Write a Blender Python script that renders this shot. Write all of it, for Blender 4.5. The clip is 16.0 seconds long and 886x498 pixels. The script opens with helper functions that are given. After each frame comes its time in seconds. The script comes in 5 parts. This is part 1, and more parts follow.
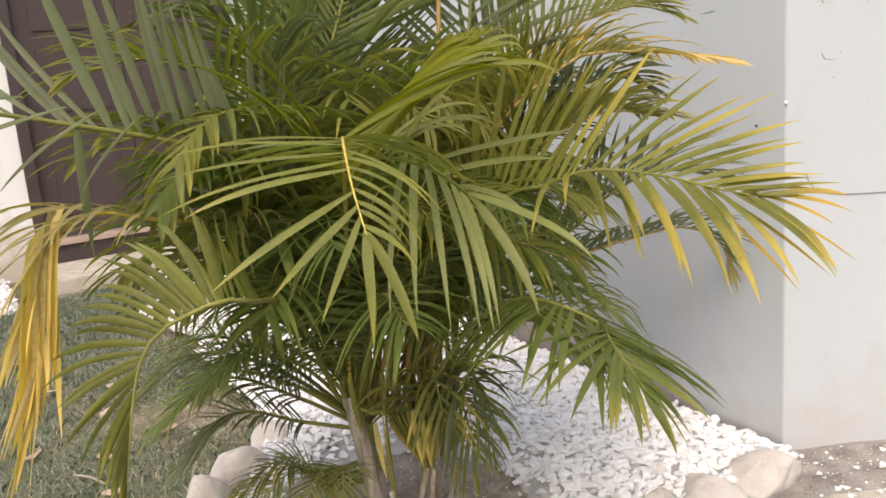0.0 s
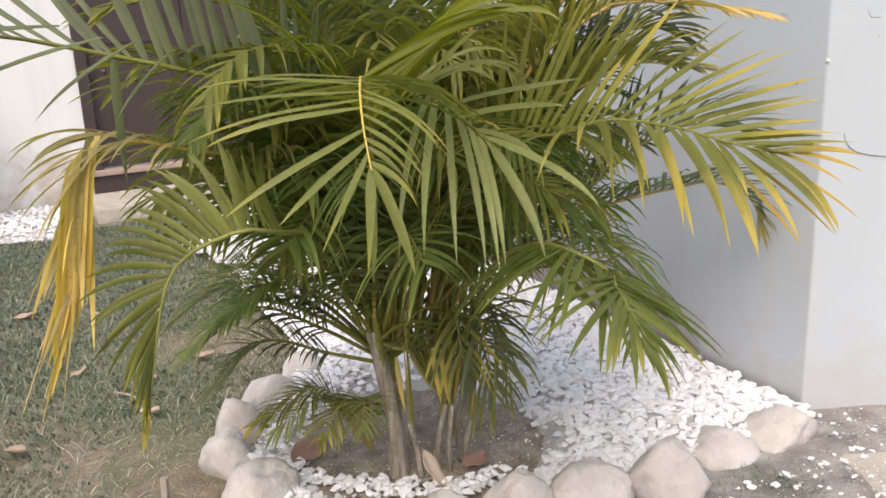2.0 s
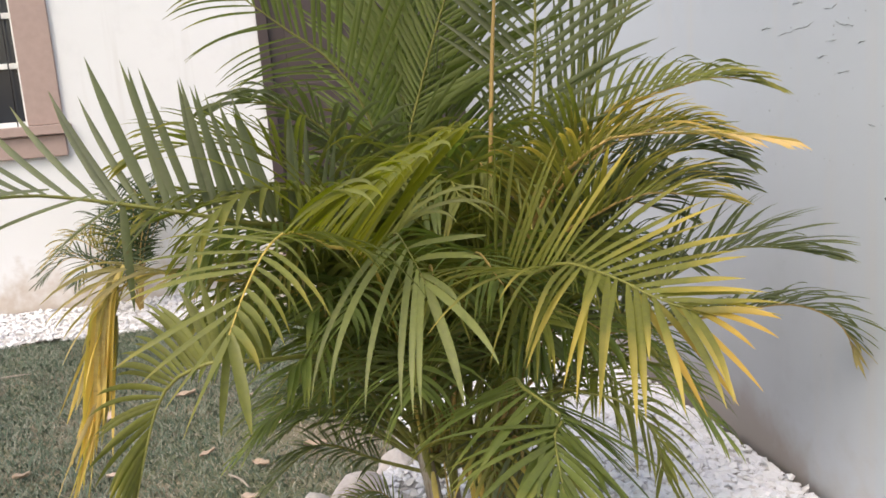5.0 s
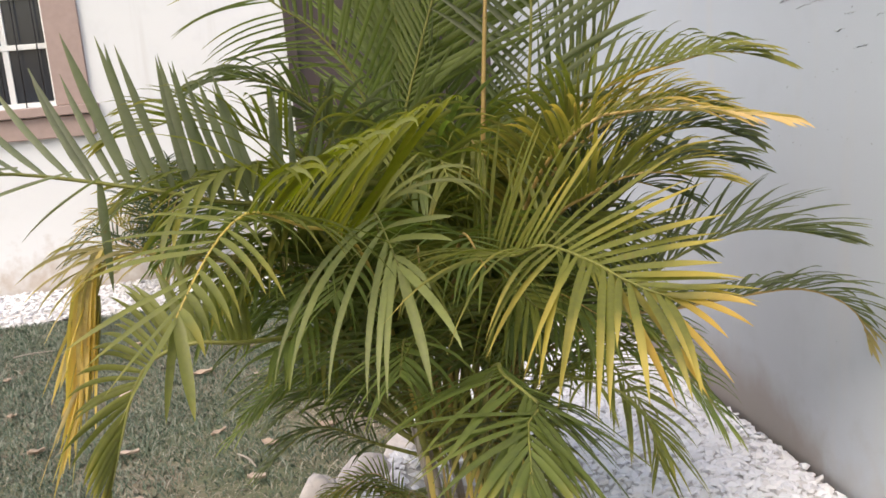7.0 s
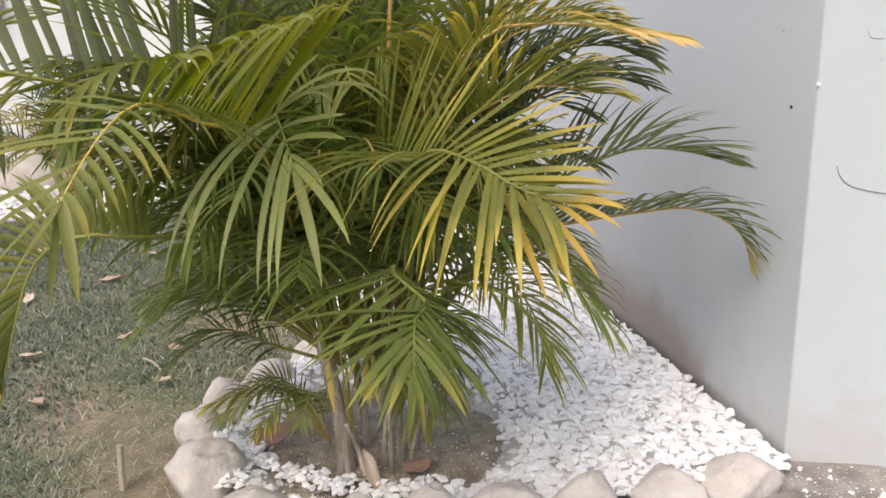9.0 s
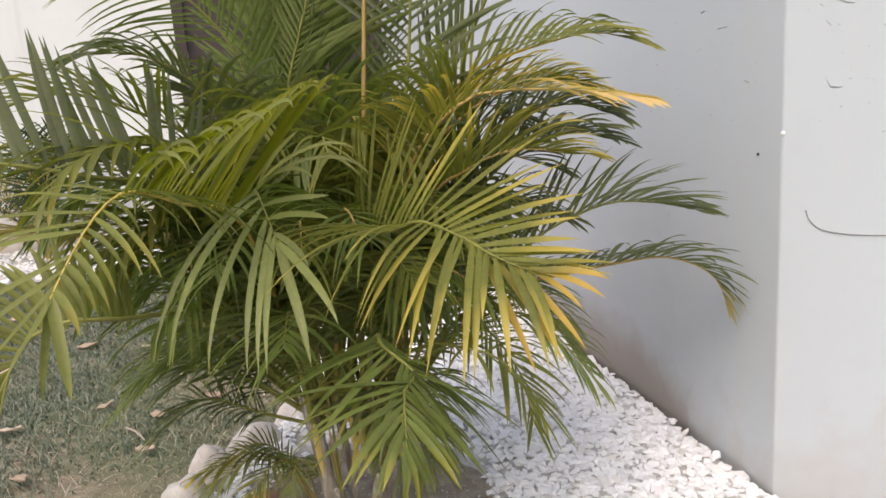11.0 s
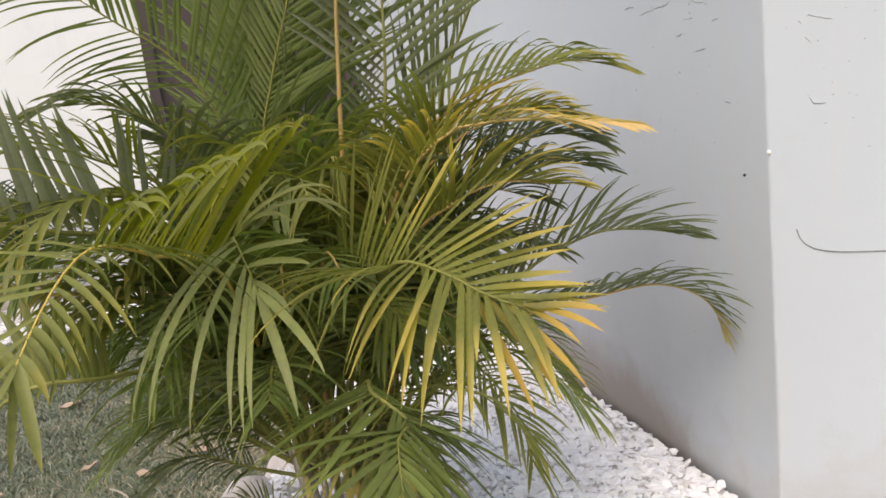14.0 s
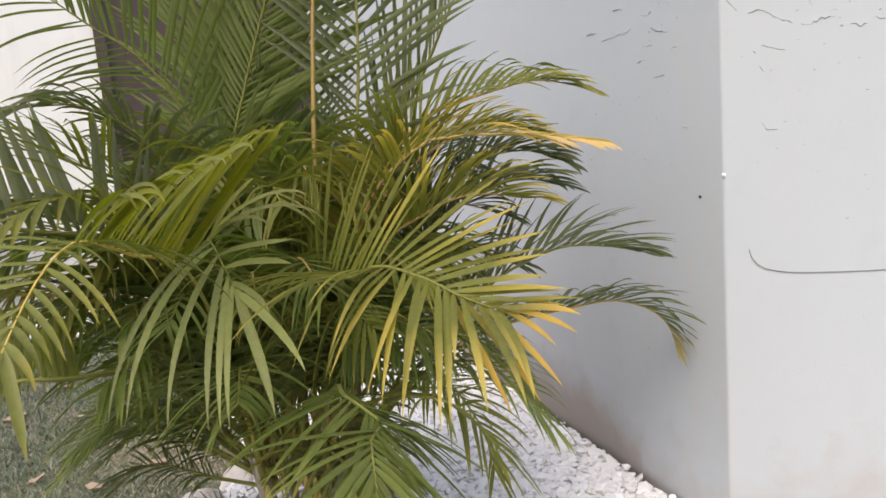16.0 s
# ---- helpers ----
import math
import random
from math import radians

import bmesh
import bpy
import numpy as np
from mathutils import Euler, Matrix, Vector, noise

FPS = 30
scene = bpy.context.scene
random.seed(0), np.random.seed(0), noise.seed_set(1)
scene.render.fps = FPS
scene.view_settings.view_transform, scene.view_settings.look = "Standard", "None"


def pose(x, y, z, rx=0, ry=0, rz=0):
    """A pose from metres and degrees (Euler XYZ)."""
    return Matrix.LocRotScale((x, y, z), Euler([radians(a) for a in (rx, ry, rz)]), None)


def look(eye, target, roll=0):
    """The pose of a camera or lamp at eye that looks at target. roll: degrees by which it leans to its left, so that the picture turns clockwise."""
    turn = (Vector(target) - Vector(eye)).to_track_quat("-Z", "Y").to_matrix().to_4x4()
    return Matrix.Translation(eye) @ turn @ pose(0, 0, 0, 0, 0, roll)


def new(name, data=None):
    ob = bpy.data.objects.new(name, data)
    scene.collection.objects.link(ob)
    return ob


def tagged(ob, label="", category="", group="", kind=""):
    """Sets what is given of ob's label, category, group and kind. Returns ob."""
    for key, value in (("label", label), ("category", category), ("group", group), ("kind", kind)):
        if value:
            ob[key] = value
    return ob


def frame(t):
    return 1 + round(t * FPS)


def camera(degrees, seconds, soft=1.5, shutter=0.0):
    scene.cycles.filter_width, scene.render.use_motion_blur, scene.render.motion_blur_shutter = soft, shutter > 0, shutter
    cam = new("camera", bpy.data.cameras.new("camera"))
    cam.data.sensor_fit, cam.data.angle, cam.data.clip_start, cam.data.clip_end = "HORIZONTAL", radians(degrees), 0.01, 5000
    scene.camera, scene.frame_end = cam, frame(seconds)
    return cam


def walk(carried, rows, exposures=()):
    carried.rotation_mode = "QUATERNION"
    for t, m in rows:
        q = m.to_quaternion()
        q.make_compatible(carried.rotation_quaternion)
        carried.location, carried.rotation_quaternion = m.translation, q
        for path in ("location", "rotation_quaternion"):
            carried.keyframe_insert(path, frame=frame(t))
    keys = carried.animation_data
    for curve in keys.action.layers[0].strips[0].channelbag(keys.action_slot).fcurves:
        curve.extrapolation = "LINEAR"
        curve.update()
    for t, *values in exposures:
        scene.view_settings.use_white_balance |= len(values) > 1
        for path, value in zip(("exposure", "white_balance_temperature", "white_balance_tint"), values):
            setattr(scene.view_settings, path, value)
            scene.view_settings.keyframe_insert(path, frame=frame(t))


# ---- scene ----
cam = camera(53.5, 16.0, 1.6)
PATH = [
    (0, (-1.163, -1.321, 1.343), (-0.159, 0.412, 0.903), -4.5),
    (0.5, (-1.162, -1.342, 1.333), (-0.230, 0.426, 0.878), -4.3),
    (1, (-1.170, -1.385, 1.314), (-0.264, 0.393, 0.842), -2.8),
    (1.5, (-1.163, -1.408, 1.321), (-0.280, 0.350, 0.746), -2.0),
    (2, (-1.132, -1.398, 1.340), (-0.251, 0.369, 0.787), -2.6),
    (2.5, (-1.002, -1.402, 1.334), (-0.178, 0.428, 0.915), -2.5),
    (3, (-0.884, -1.402, 1.363), (-0.228, 0.494, 0.941), -2.2),
    (3.5, (-0.767, -1.472, 1.377), (-0.295, 0.467, 0.908), -4.1),
    (4, (-0.654, -1.546, 1.404), (-0.272, 0.429, 1.010), -3.3),
    (4.5, (-0.631, -1.616, 1.441), (-0.260, 0.368, 1.081), -4.4),
    (4.7, (-0.634, -1.612, 1.452), (-0.246, 0.368, 1.092), -4.7),
    (7, (-0.506, -1.572, 1.434), (-0.216, 0.418, 1.033), -4.9),
    (7.5, (-0.442, -1.574, 1.447), (-0.198, 0.418, 1.026), -5.4),
    (8, (-0.433, -1.626, 1.416), (-0.089, 0.322, 0.876), -2.8),
    (8.5, (-0.455, -1.631, 1.400), (-0.089, 0.299, 0.814), -2.4),
    (9, (-0.462, -1.635, 1.402), (-0.018, 0.280, 0.819), -1.8),
    (9.2, (-0.443, -1.629, 1.398), (0.042, 0.276, 0.820), -1.9),
    (11.3, (-0.497, -1.638, 1.468), (0.014, 0.285, 0.977), -4.0),
    (11.5, (-0.507, -1.634, 1.465), (0.001, 0.291, 0.979), -3.7),
    (12, (-0.490, -1.631, 1.456), (0.030, 0.297, 0.992), -4.4),
    (12.5, (-0.473, -1.661, 1.481), (0.183, 0.227, 1.023), -2.7),
    (13, (-0.485, -1.638, 1.456), (0.136, 0.265, 1.012), -3.6),
    (13.5, (-0.483, -1.602, 1.453), (-0.026, 0.358, 1.060), -5.0),
    (14, (-0.466, -1.577, 1.455), (0.093, 0.351, 1.036), -6.6),
    (14.5, (-0.483, -1.606, 1.474), (0.128, 0.305, 1.054), -6.4),
    (15, (-0.476, -1.629, 1.479), (0.157, 0.277, 1.068), -5.3),
    (15.5, (-0.507, -1.604, 1.421), (0.160, 0.299, 1.051), -4.9),
    (16, (-0.533, -1.607, 1.433), (0.151, 0.289, 1.061), -4.6),
]
walk(cam, [(t, look(eye, target, roll)) for t, eye, target, roll in PATH],
     exposures=[(0, 0.14, 6800, 10), (1, 0.13, 6550, 10), (2, 0.11, 6400, 10), (3, 0.15, 6450, 10), (5, 0.09, 6450, 10), (8.5, 0.10, 6450, 10), (11, 0.02, 6480, 10), (16, 0.02, 6480, 10)])

# ---- light ----
world = bpy.data.worlds.new("hazy_sky")
scene.world = world
world.use_nodes = True
wn, wl = world.node_tree.nodes, world.node_tree.links
SUN_EL, SUN_AZ = radians(53), radians(220)   # azimuth clockwise from +y
sky = wn.new("ShaderNodeTexSky")
sky.sky_type = 'NISHITA'
sky.sun_disc = False
sky.sun_elevation, sky.sun_rotation = SUN_EL, SUN_AZ
sky.dust_density, sky.air_density, sky.ozone_density = 6.0, 1.4, 0.6
wl.new(sky.outputs[0], wn["Background"].inputs[0])
wn["Background"].inputs[1].default_value = 0.222
sun = new("sun", bpy.data.lights.new("sun", 'SUN'))
sun.data.energy, sun.data.angle, sun.data.color = 0.62, radians(26), (1.0, 0.99, 0.97)
sd = Vector((math.sin(SUN_AZ) * math.cos(SUN_EL), math.cos(SUN_AZ) * math.cos(SUN_EL), math.sin(SUN_EL)))
sun.matrix_world = look(sd * 20, (0, 0, 0))

# ---- materials ----


def material(name, rough=0.6, metal=0.0):
    m = bpy.data.materials.new(name)
    m.use_nodes = True
    b = m.node_tree.nodes["Principled BSDF"]
    b.inputs["Roughness"].default_value = rough
    b.inputs["Metallic"].default_value = metal
    return m, m.node_tree.nodes, m.node_tree.links, b


def noise_tex(n, l, scale, detail=4, vec=None, rough=0.55):
    t = n.new("ShaderNodeTexNoise")
    t.inputs["Scale"].default_value, t.inputs["Detail"].default_value = scale, detail
    t.inputs["Roughness"].default_value = rough
    if vec is not None:
        l.new(vec, t.inputs["Vector"])
    return t.outputs["Fac"]


def ramp(n, l, fac, *stops):
    r = n.new("ShaderNodeValToRGB")
    while len(r.color_ramp.elements) < len(stops):
        r.color_ramp.elements.new(0.5)
    for e, (p, c) in zip(r.color_ramp.elements, stops):
        e.position = p
        e.color = (*c, 1) if len(c) == 3 else c
    l.new(fac, r.inputs[0])
    return r.outputs[0]


def mix(n, l, fac, a, b, kind='MIX'):
    m = n.new("ShaderNodeMix")
    m.data_type, m.blend_type = 'RGBA', kind
    for sock, v in ((m.inputs[0], fac), (m.inputs[6], a), (m.inputs[7], b)):
        if hasattr(v, "is_output"):
            l.new(v, sock)
        elif isinstance(v, (int, float)):
            sock.default_value = v
        else:
            sock.default_value = (*v, 1)
    return m.outputs[2]


def calc(n, l, op, a, b=0.0, clamp=False):
    m = n.new("ShaderNodeMath")
    m.operation, m.use_clamp = op, clamp
    for sock, v in ((m.inputs[0], a), (m.inputs[1], b)):
        if hasattr(v, "is_output"):
            l.new(v, sock)
        else:
            sock.default_value = v
    return m.outputs[0]


def bump(n, l, b, height, strength=0.3, dist=0.01):
    k = n.new("ShaderNodeBump")
    k.inputs["Strength"].default_value, k.inputs["Distance"].default_value = strength, dist
    l.new(height, k.inputs["Height"])
    l.new(k.outputs[0], b.inputs["Normal"])


def obj_coord(n):
    return n.new("ShaderNodeTexCoord").outputs["Object"]


def world_pos(n):
    return n.new("ShaderNodeNewGeometry").outputs["Position"]


def leaf_material(name, green, tip, yellowing, dust=0.12, shine=0.42):
    """Waxy palm leaf: green that turns to the tip colour along the leaflet, with dust and fibre streaks."""
    m, n, l, b = material(name, shine)
    uv = n.new("ShaderNodeUVMap").outputs[0]
    sep = n.new("ShaderNodeSeparateXYZ")
    l.new(uv, sep.inputs[0])
    pos = world_pos(n)
    big = noise_tex(n, l, 7.0, 3, pos)
    fine = noise_tex(n, l, 90.0, 3, pos)
    isl = n.new("ShaderNodeNewGeometry").outputs["Random Per Island"]
    oi = n.new("ShaderNodeObjectInfo").outputs["Random"]
    r = calc(n, l, 'FRACT', calc(n, l, 'ADD', isl, oi))
    # how far the leaflet has turned
    along = calc(n, l, 'MULTIPLY', sep.outputs[0], calc(n, l, 'ADD', 0.35, sep.outputs[1]))
    y = calc(n, l, 'ADD', calc(n, l, 'MULTIPLY', along, 0.75), calc(n, l, 'MULTIPLY', calc(n, l, 'SUBTRACT', r, 0.5), 0.5))
    y = calc(n, l, 'ADD', y, calc(n, l, 'MULTIPLY', calc(n, l, 'SUBTRACT', big, 0.5), 0.7))
    y = calc(n, l, 'ADD', y, yellowing - 0.62)
    y = calc(n, l, 'MULTIPLY', y, 2.2, True)
    dark = tuple(c * 0.62 for c in green)
    g = mix(n, l, r, dark, green)
    g = mix(n, l, calc(n, l, 'MULTIPLY', calc(n, l, 'SUBTRACT', fine, 0.35), 0.8, True), g, tuple(min(1, c * 1.45) for c in green))
    col = mix(n, l, y, g, tip)
    # dry brown flecks
    fl = ramp(n, l, noise_tex(n, l, 38.0, 2, pos), (0.70, (0, 0, 0)), (0.78, (1, 1, 1)))
    col = mix(n, l, calc(n, l, 'MULTIPLY', fl, 0.55), col, (0.22, 0.13, 0.05))
    col = mix(n, l, calc(n, l, 'MULTIPLY', big, dust), col, (0.50, 0.50, 0.34))
    l.new(col, b.inputs["Base Color"])
    l.new(ramp(n, l, fine, (0.3, (shine - 0.08,) * 3), (0.7, (shine + 0.2,) * 3)), b.inputs["Roughness"])
    bump(n, l, b, fine, 0.15, 0.002)
    tr = n.new("ShaderNodeBsdfTranslucent")
    l.new(mix(n, l, 1.0, col, (0.85, 1.0, 0.35), 'MULTIPLY'), tr.inputs[0])
    ms = n.new("ShaderNodeMixShader")
    ms.inputs[0].default_value = 0.50
    l.new(b.outputs[0], ms.inputs[1])
    l.new(tr.outputs[0], ms.inputs[2])
    l.new(ms.outputs[0], n["Material Output"].inputs[0])
    return m


LEAF_MID = leaf_material("palm_leaf_green", (0.225, 0.238, 0.042), (0.46, 0.38, 0.07), 0.0, 0.16)
LEAF_PALE = leaf_material("palm_leaf_dusty_green", (0.275, 0.300, 0.090), (0.40, 0.38, 0.12), -0.1, 0.26)
# dim green: shade on the low front frond is put into this colour
LEAF_DIM = leaf_material("palm_leaf_dim", (0.150, 0.190, 0.036), (0.38, 0.33, 0.06), 0.0, 0.12)
LEAF_DARK = leaf_material("palm_leaf_dark", (0.178, 0.235, 0.056), (0.29, 0.31, 0.07), -0.05, 0.14)
LEAF_GREY = leaf_material("palm_leaf_grey_green", (0.175, 0.195, 0.115), (0.26, 0.25, 0.11), -0.05, 0.32)
LEAF_LIME = leaf_material("palm_leaf_lime", (0.215, 0.222, 0.004), (0.50, 0.42, 0.06), 0.0, 0.02)
LEAF_TURN = leaf_material("palm_leaf_turning", (0.225, 0.228, 0.038), (0.60, 0.46, 0.10), 0.27, 0.12)
LEAF_OCHRE = leaf_material("palm_leaf_ochre", (0.27, 0.235, 0.05), (0.66, 0.42, 0.09), 0.28, 0.10)
LEAF_PEACH = leaf_material("palm_leaf_peach", (0.72, 0.52, 0.21), (0.86, 0.60, 0.28), 0.5, 0.06, 0.6)
LEAF_TEAL = leaf_material("young_palm_leaf", (0.065, 0.095, 0.055), (0.12, 0.13, 0.06), -0.1, 0.08)
LEAF_DUSK = leaf_material("palm_leaf_dusky", (0.140, 0.165, 0.080), (0.20, 0.20, 0.08), -0.05, 0.18)
LEAF_STRAW = leaf_material("palm_leaf_straw", (0.44, 0.36, 0.18), (0.60, 0.47, 0.24), 0.45, 0.10, 0.6)
LEAF_DRY = leaf_material("palm_leaf_dry", (0.84, 0.64, 0.25), (0.94, 0.68, 0.23), 0.42, 0.06, 0.6)


def stalk_material(name, a, b_, rough=0.5):
    m, n, l, b = material(name, rough)
    pos = world_pos(n)
    f = noise_tex(n, l, 22.0, 4, pos)
    col = mix(n, l, f, a, b_)
    col = mix(n, l, ramp(n, l, noise_tex(n, l, 70.0, 3, pos), (0.6, (0, 0, 0)), (0.72, (0.7, 0.7, 0.7))), col, tuple(c * 0.4 for c in a))
    l.new(col, b.inputs["Base Color"])
    bump(n, l, b, f, 0.3, 0.003)
    return m


STALK_GREEN = stalk_material("stalk_green", (0.15, 0.17, 0.035), (0.26, 0.24, 0.06))
STALK_YELLOW = stalk_material("stalk_yellow", (0.52, 0.36, 0.05), (0.62, 0.50, 0.14))
STALK_STRAW = stalk_material("stalk_straw", (0.29, 0.185, 0.05), (0.40, 0.28, 0.10))
STALK_OCHRE = stalk_material("stalk_ochre", (0.34, 0.22, 0.06), (0.46, 0.34, 0.12))


def trunk_material():
    m, n, l, b = material("palm_trunk", 0.8)
    c = obj_coord(n)
    mp = n.new("ShaderNodeMapping")
    mp.inputs["Scale"].default_value = (60, 60, 6)
    l.new(c, mp.inputs[0])
    fib = noise_tex(n, l, 1.0, 5, mp.outputs[0])
    blot = noise_tex(n, l, 14.0, 3, c)
    col = mix(n, l, ramp(n, l, fib, (0.35, (0, 0, 0)), (0.7, (1, 1, 1))), (0.20, 0.165, 0.14), (0.52, 0.465, 0.42))
    col = mix(n, l, ramp(n, l, blot, (0.52, (0, 0, 0)), (0.66, (0.6, 0.6, 0.6))), col, (0.20, 0.15, 0.08))
    l.new(col, b.inputs["Base Color"])
    bump(n, l, b, fib, 0.6, 0.006)
    return m


TRUNK = trunk_material()


def plaster(name, tint, splash_shade=0.0, damp_shade=0.0, reach=1.9):
    """Painted plaster with roller texture, faint blotches, chalky dust and, low down, splashed earth with foot shade
    painted in.
    """
    m, n, l, b = material(name, 0.85)
    pos = world_pos(n)
    big = noise_tex(n, l, 1.3, 4, pos)
    mid = noise_tex(n, l, 9.0, 5, pos)
    fine = noise_tex(n, l, 160.0, 3, pos)
    col = mix(n, l, big, tuple(c * 0.93 for c in tint), tint)
    col = mix(n, l, ramp(n, l, mid, (0.55, (0, 0, 0)), (0.75, (0.35, 0.35, 0.35))), col, tuple(c * 0.88 for c in tint))
    mp = n.new("ShaderNodeMapping")
    mp.inputs["Scale"].default_value = (9, 9, 0.7)
    l.new(pos, mp.inputs[0])
    run = noise_tex(n, l, 1.0, 3, mp.outputs[0])
    col = mix(n, l, ramp(n, l, run, (0.56, (0, 0, 0)), (0.74, (0.28, 0.28, 0.28))), col, (0.52, 0.51, 0.50))
    # brown foot band: splashed earth, with the shade at the wall base painted in
    if splash_shade:
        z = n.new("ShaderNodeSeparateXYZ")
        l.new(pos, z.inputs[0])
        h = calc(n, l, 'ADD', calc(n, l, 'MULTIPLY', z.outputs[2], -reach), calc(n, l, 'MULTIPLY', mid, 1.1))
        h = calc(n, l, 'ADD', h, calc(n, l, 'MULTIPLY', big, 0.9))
        col = mix(n, l, ramp(n, l, h, (0.52, (0, 0, 0)), (1.0, (splash_shade,) * 3)), col, (0.42, 0.34, 0.27))
    if damp_shade:
        # brownish damp dirt low down, plus painted soft shade, on the face beside the bed
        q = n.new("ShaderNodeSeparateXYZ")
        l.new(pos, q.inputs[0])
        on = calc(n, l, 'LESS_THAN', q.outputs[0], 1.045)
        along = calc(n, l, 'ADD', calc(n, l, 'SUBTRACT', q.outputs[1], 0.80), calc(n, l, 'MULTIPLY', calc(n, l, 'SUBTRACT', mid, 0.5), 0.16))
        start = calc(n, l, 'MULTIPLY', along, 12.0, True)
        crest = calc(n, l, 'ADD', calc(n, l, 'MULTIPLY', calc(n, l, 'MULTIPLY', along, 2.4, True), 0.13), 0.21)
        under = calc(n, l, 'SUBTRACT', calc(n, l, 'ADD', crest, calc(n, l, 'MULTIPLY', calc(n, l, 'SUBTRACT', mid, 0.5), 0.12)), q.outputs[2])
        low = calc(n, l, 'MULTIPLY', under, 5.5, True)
        # wide: shade on this face put into the colour, fading with height
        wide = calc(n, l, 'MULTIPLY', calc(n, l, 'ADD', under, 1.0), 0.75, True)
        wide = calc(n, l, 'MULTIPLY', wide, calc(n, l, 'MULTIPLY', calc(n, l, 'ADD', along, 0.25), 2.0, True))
        patch = calc(n, l, 'MULTIPLY', calc(n, l, 'ADD', calc(n, l, 'MULTIPLY', calc(n, l, 'MULTIPLY', start, low), 0.55), calc(n, l, 'MULTIPLY', wide, 0.48)), calc(n, l, 'MULTIPLY', on, damp_shade))
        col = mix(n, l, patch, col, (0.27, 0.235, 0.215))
    l.new(col, b.inputs["Base Color"])
    hh = mix(n, l, 0.5, fine, mid)
    bump(n, l, b, hh, 0.25, 0.004)
    return m


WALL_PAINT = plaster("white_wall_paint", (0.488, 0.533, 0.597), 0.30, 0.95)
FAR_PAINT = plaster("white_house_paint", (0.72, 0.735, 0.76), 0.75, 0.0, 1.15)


def stone_material(name, a, b_, c_):
    m, n, l, b = material(name, 0.8)
    co = obj_coord(n)
    oi = n.new("ShaderNodeObjectInfo").outputs["Random"]
    f1 = noise_tex(n, l, 9.0, 6, co)
    f2 = noise_tex(n, l, 45.0, 4, co)
    f3 = noise_tex(n, l, 16.0, 7, world_pos(n), 0.7)
    col = mix(n, l, ramp(n, l, f1, (0.35, (0, 0, 0)), (0.65, (1, 1, 1))), a, b_)
    col = mix(n, l, ramp(n, l, f3, (0.56, (0, 0, 0)), (0.68, (0.6, 0.6, 0.6))), col, tuple(x * 0.62 for x in c_))
    col = mix(n, l, calc(n, l, 'MULTIPLY', oi, 0.5), col, c_)
    col = mix(n, l, ramp(n, l, f2, (0.58, (0, 0, 0)), (0.72, (0.35, 0.35, 0.35))), col, tuple(x * 0.55 for x in a))
    l.new(col, b.inputs["Base Color"])
    bump(n, l, b, mix(n, l, 0.5, f3, f2), 0.8, 0.014)
    return m


BOULDER = stone_material("river_stone", (0.445, 0.415, 0.40), (0.605, 0.58, 0.57), (0.51, 0.445, 0.42))


def pebble_material():
    m, n, l, b = material("white_marble_pebble", 0.7)
    oi = n.new("ShaderNodeObjectInfo").outputs["Random"]
    isl = n.new("ShaderNodeNewGeometry").outputs["Random Per Island"]
    r = calc(n, l, 'FRACT', calc(n, l, 'ADD', isl, oi))
    pos = world_pos(n)
    f = noise_tex(n, l, 60.0, 4, pos)
    col = ramp(n, l, r, (0.0, (0.60, 0.57, 0.565)), (0.08, (0.76, 0.75, 0.765)), (0.7, (0.79, 0.785, 0.825)), (1.0, (0.71, 0.70, 0.725)))
    col = mix(n, l, ramp(n, l, f, (0.55, (0, 0, 0)), (0.78, (0.30, 0.30, 0.30))), col, (0.58, 0.54, 0.51))
    l.new(col, b.inputs["Base Color"])
    bump(n, l, b, f, 0.3, 0.004)
    return m


PEBBLE = pebble_material()


def earth_material(name, dark, light, green=None):
    m, n, l, b = material(name, 0.95)
    pos = world_pos(n)
    big = noise_tex(n, l, 1.6, 4, pos)
    mid = noise_tex(n, l, 12.0, 6, pos)
    fine = noise_tex(n, l, 110.0, 4, pos)
    col = mix(n, l, ramp(n, l, mid, (0.35, (0, 0, 0)), (0.68, (1, 1, 1))), dark, light)
    if green:
        col = mix(n, l, ramp(n, l, big, (0.42, (0, 0, 0)), (0.58, (0.75, 0.75, 0.75))), col, green)
    col = mix(n, l, ramp(n, l, fine, (0.60, (0, 0, 0)), (0.72, (0.6, 0.6, 0.6))), col, tuple(min(1, c * 2.2) for c in light))
    l.new(col, b.inputs["Base Color"])
    bump(n, l, b, mix(n, l, 0.6, mid, fine), 0.8, 0.02)
    return m


GROUND = earth_material("lawn_earth", (0.15, 0.125, 0.085), (0.28, 0.235, 0.17), (0.10, 0.125, 0.06))
SOIL = earth_material("bed_soil", (0.215, 0.175, 0.145), (0.42, 0.36, 0.30))
SAND = earth_material("gravel_base", (0.40, 0.385, 0.38), (0.56, 0.54, 0.54))
DUST = earth_material("dusty_earth", (0.205, 0.183, 0.175), (0.375, 0.345, 0.33), None)
CONCRETE = earth_material("concrete", (0.40, 0.36, 0.32), (0.52, 0.48, 0.43))


def grass_material(name, a, b_, c_):
    m, n, l, b = material(name, 0.7)
    isl = n.new("ShaderNodeNewGeometry").outputs["Random Per Island"]
    col = ramp(n, l, isl, (0.0, a), (0.5, b_), (1.0, c_))
    l.new(col, b.inputs["Base Color"])
    return m


GRASS = grass_material("green_grass", (0.060, 0.096, 0.062), (0.115, 0.148, 0.100), (0.28, 0.29, 0.23))
STRAW = grass_material("dry_grass", (0.20, 0.165, 0.12), (0.34, 0.29, 0.225), (0.52, 0.475, 0.39))


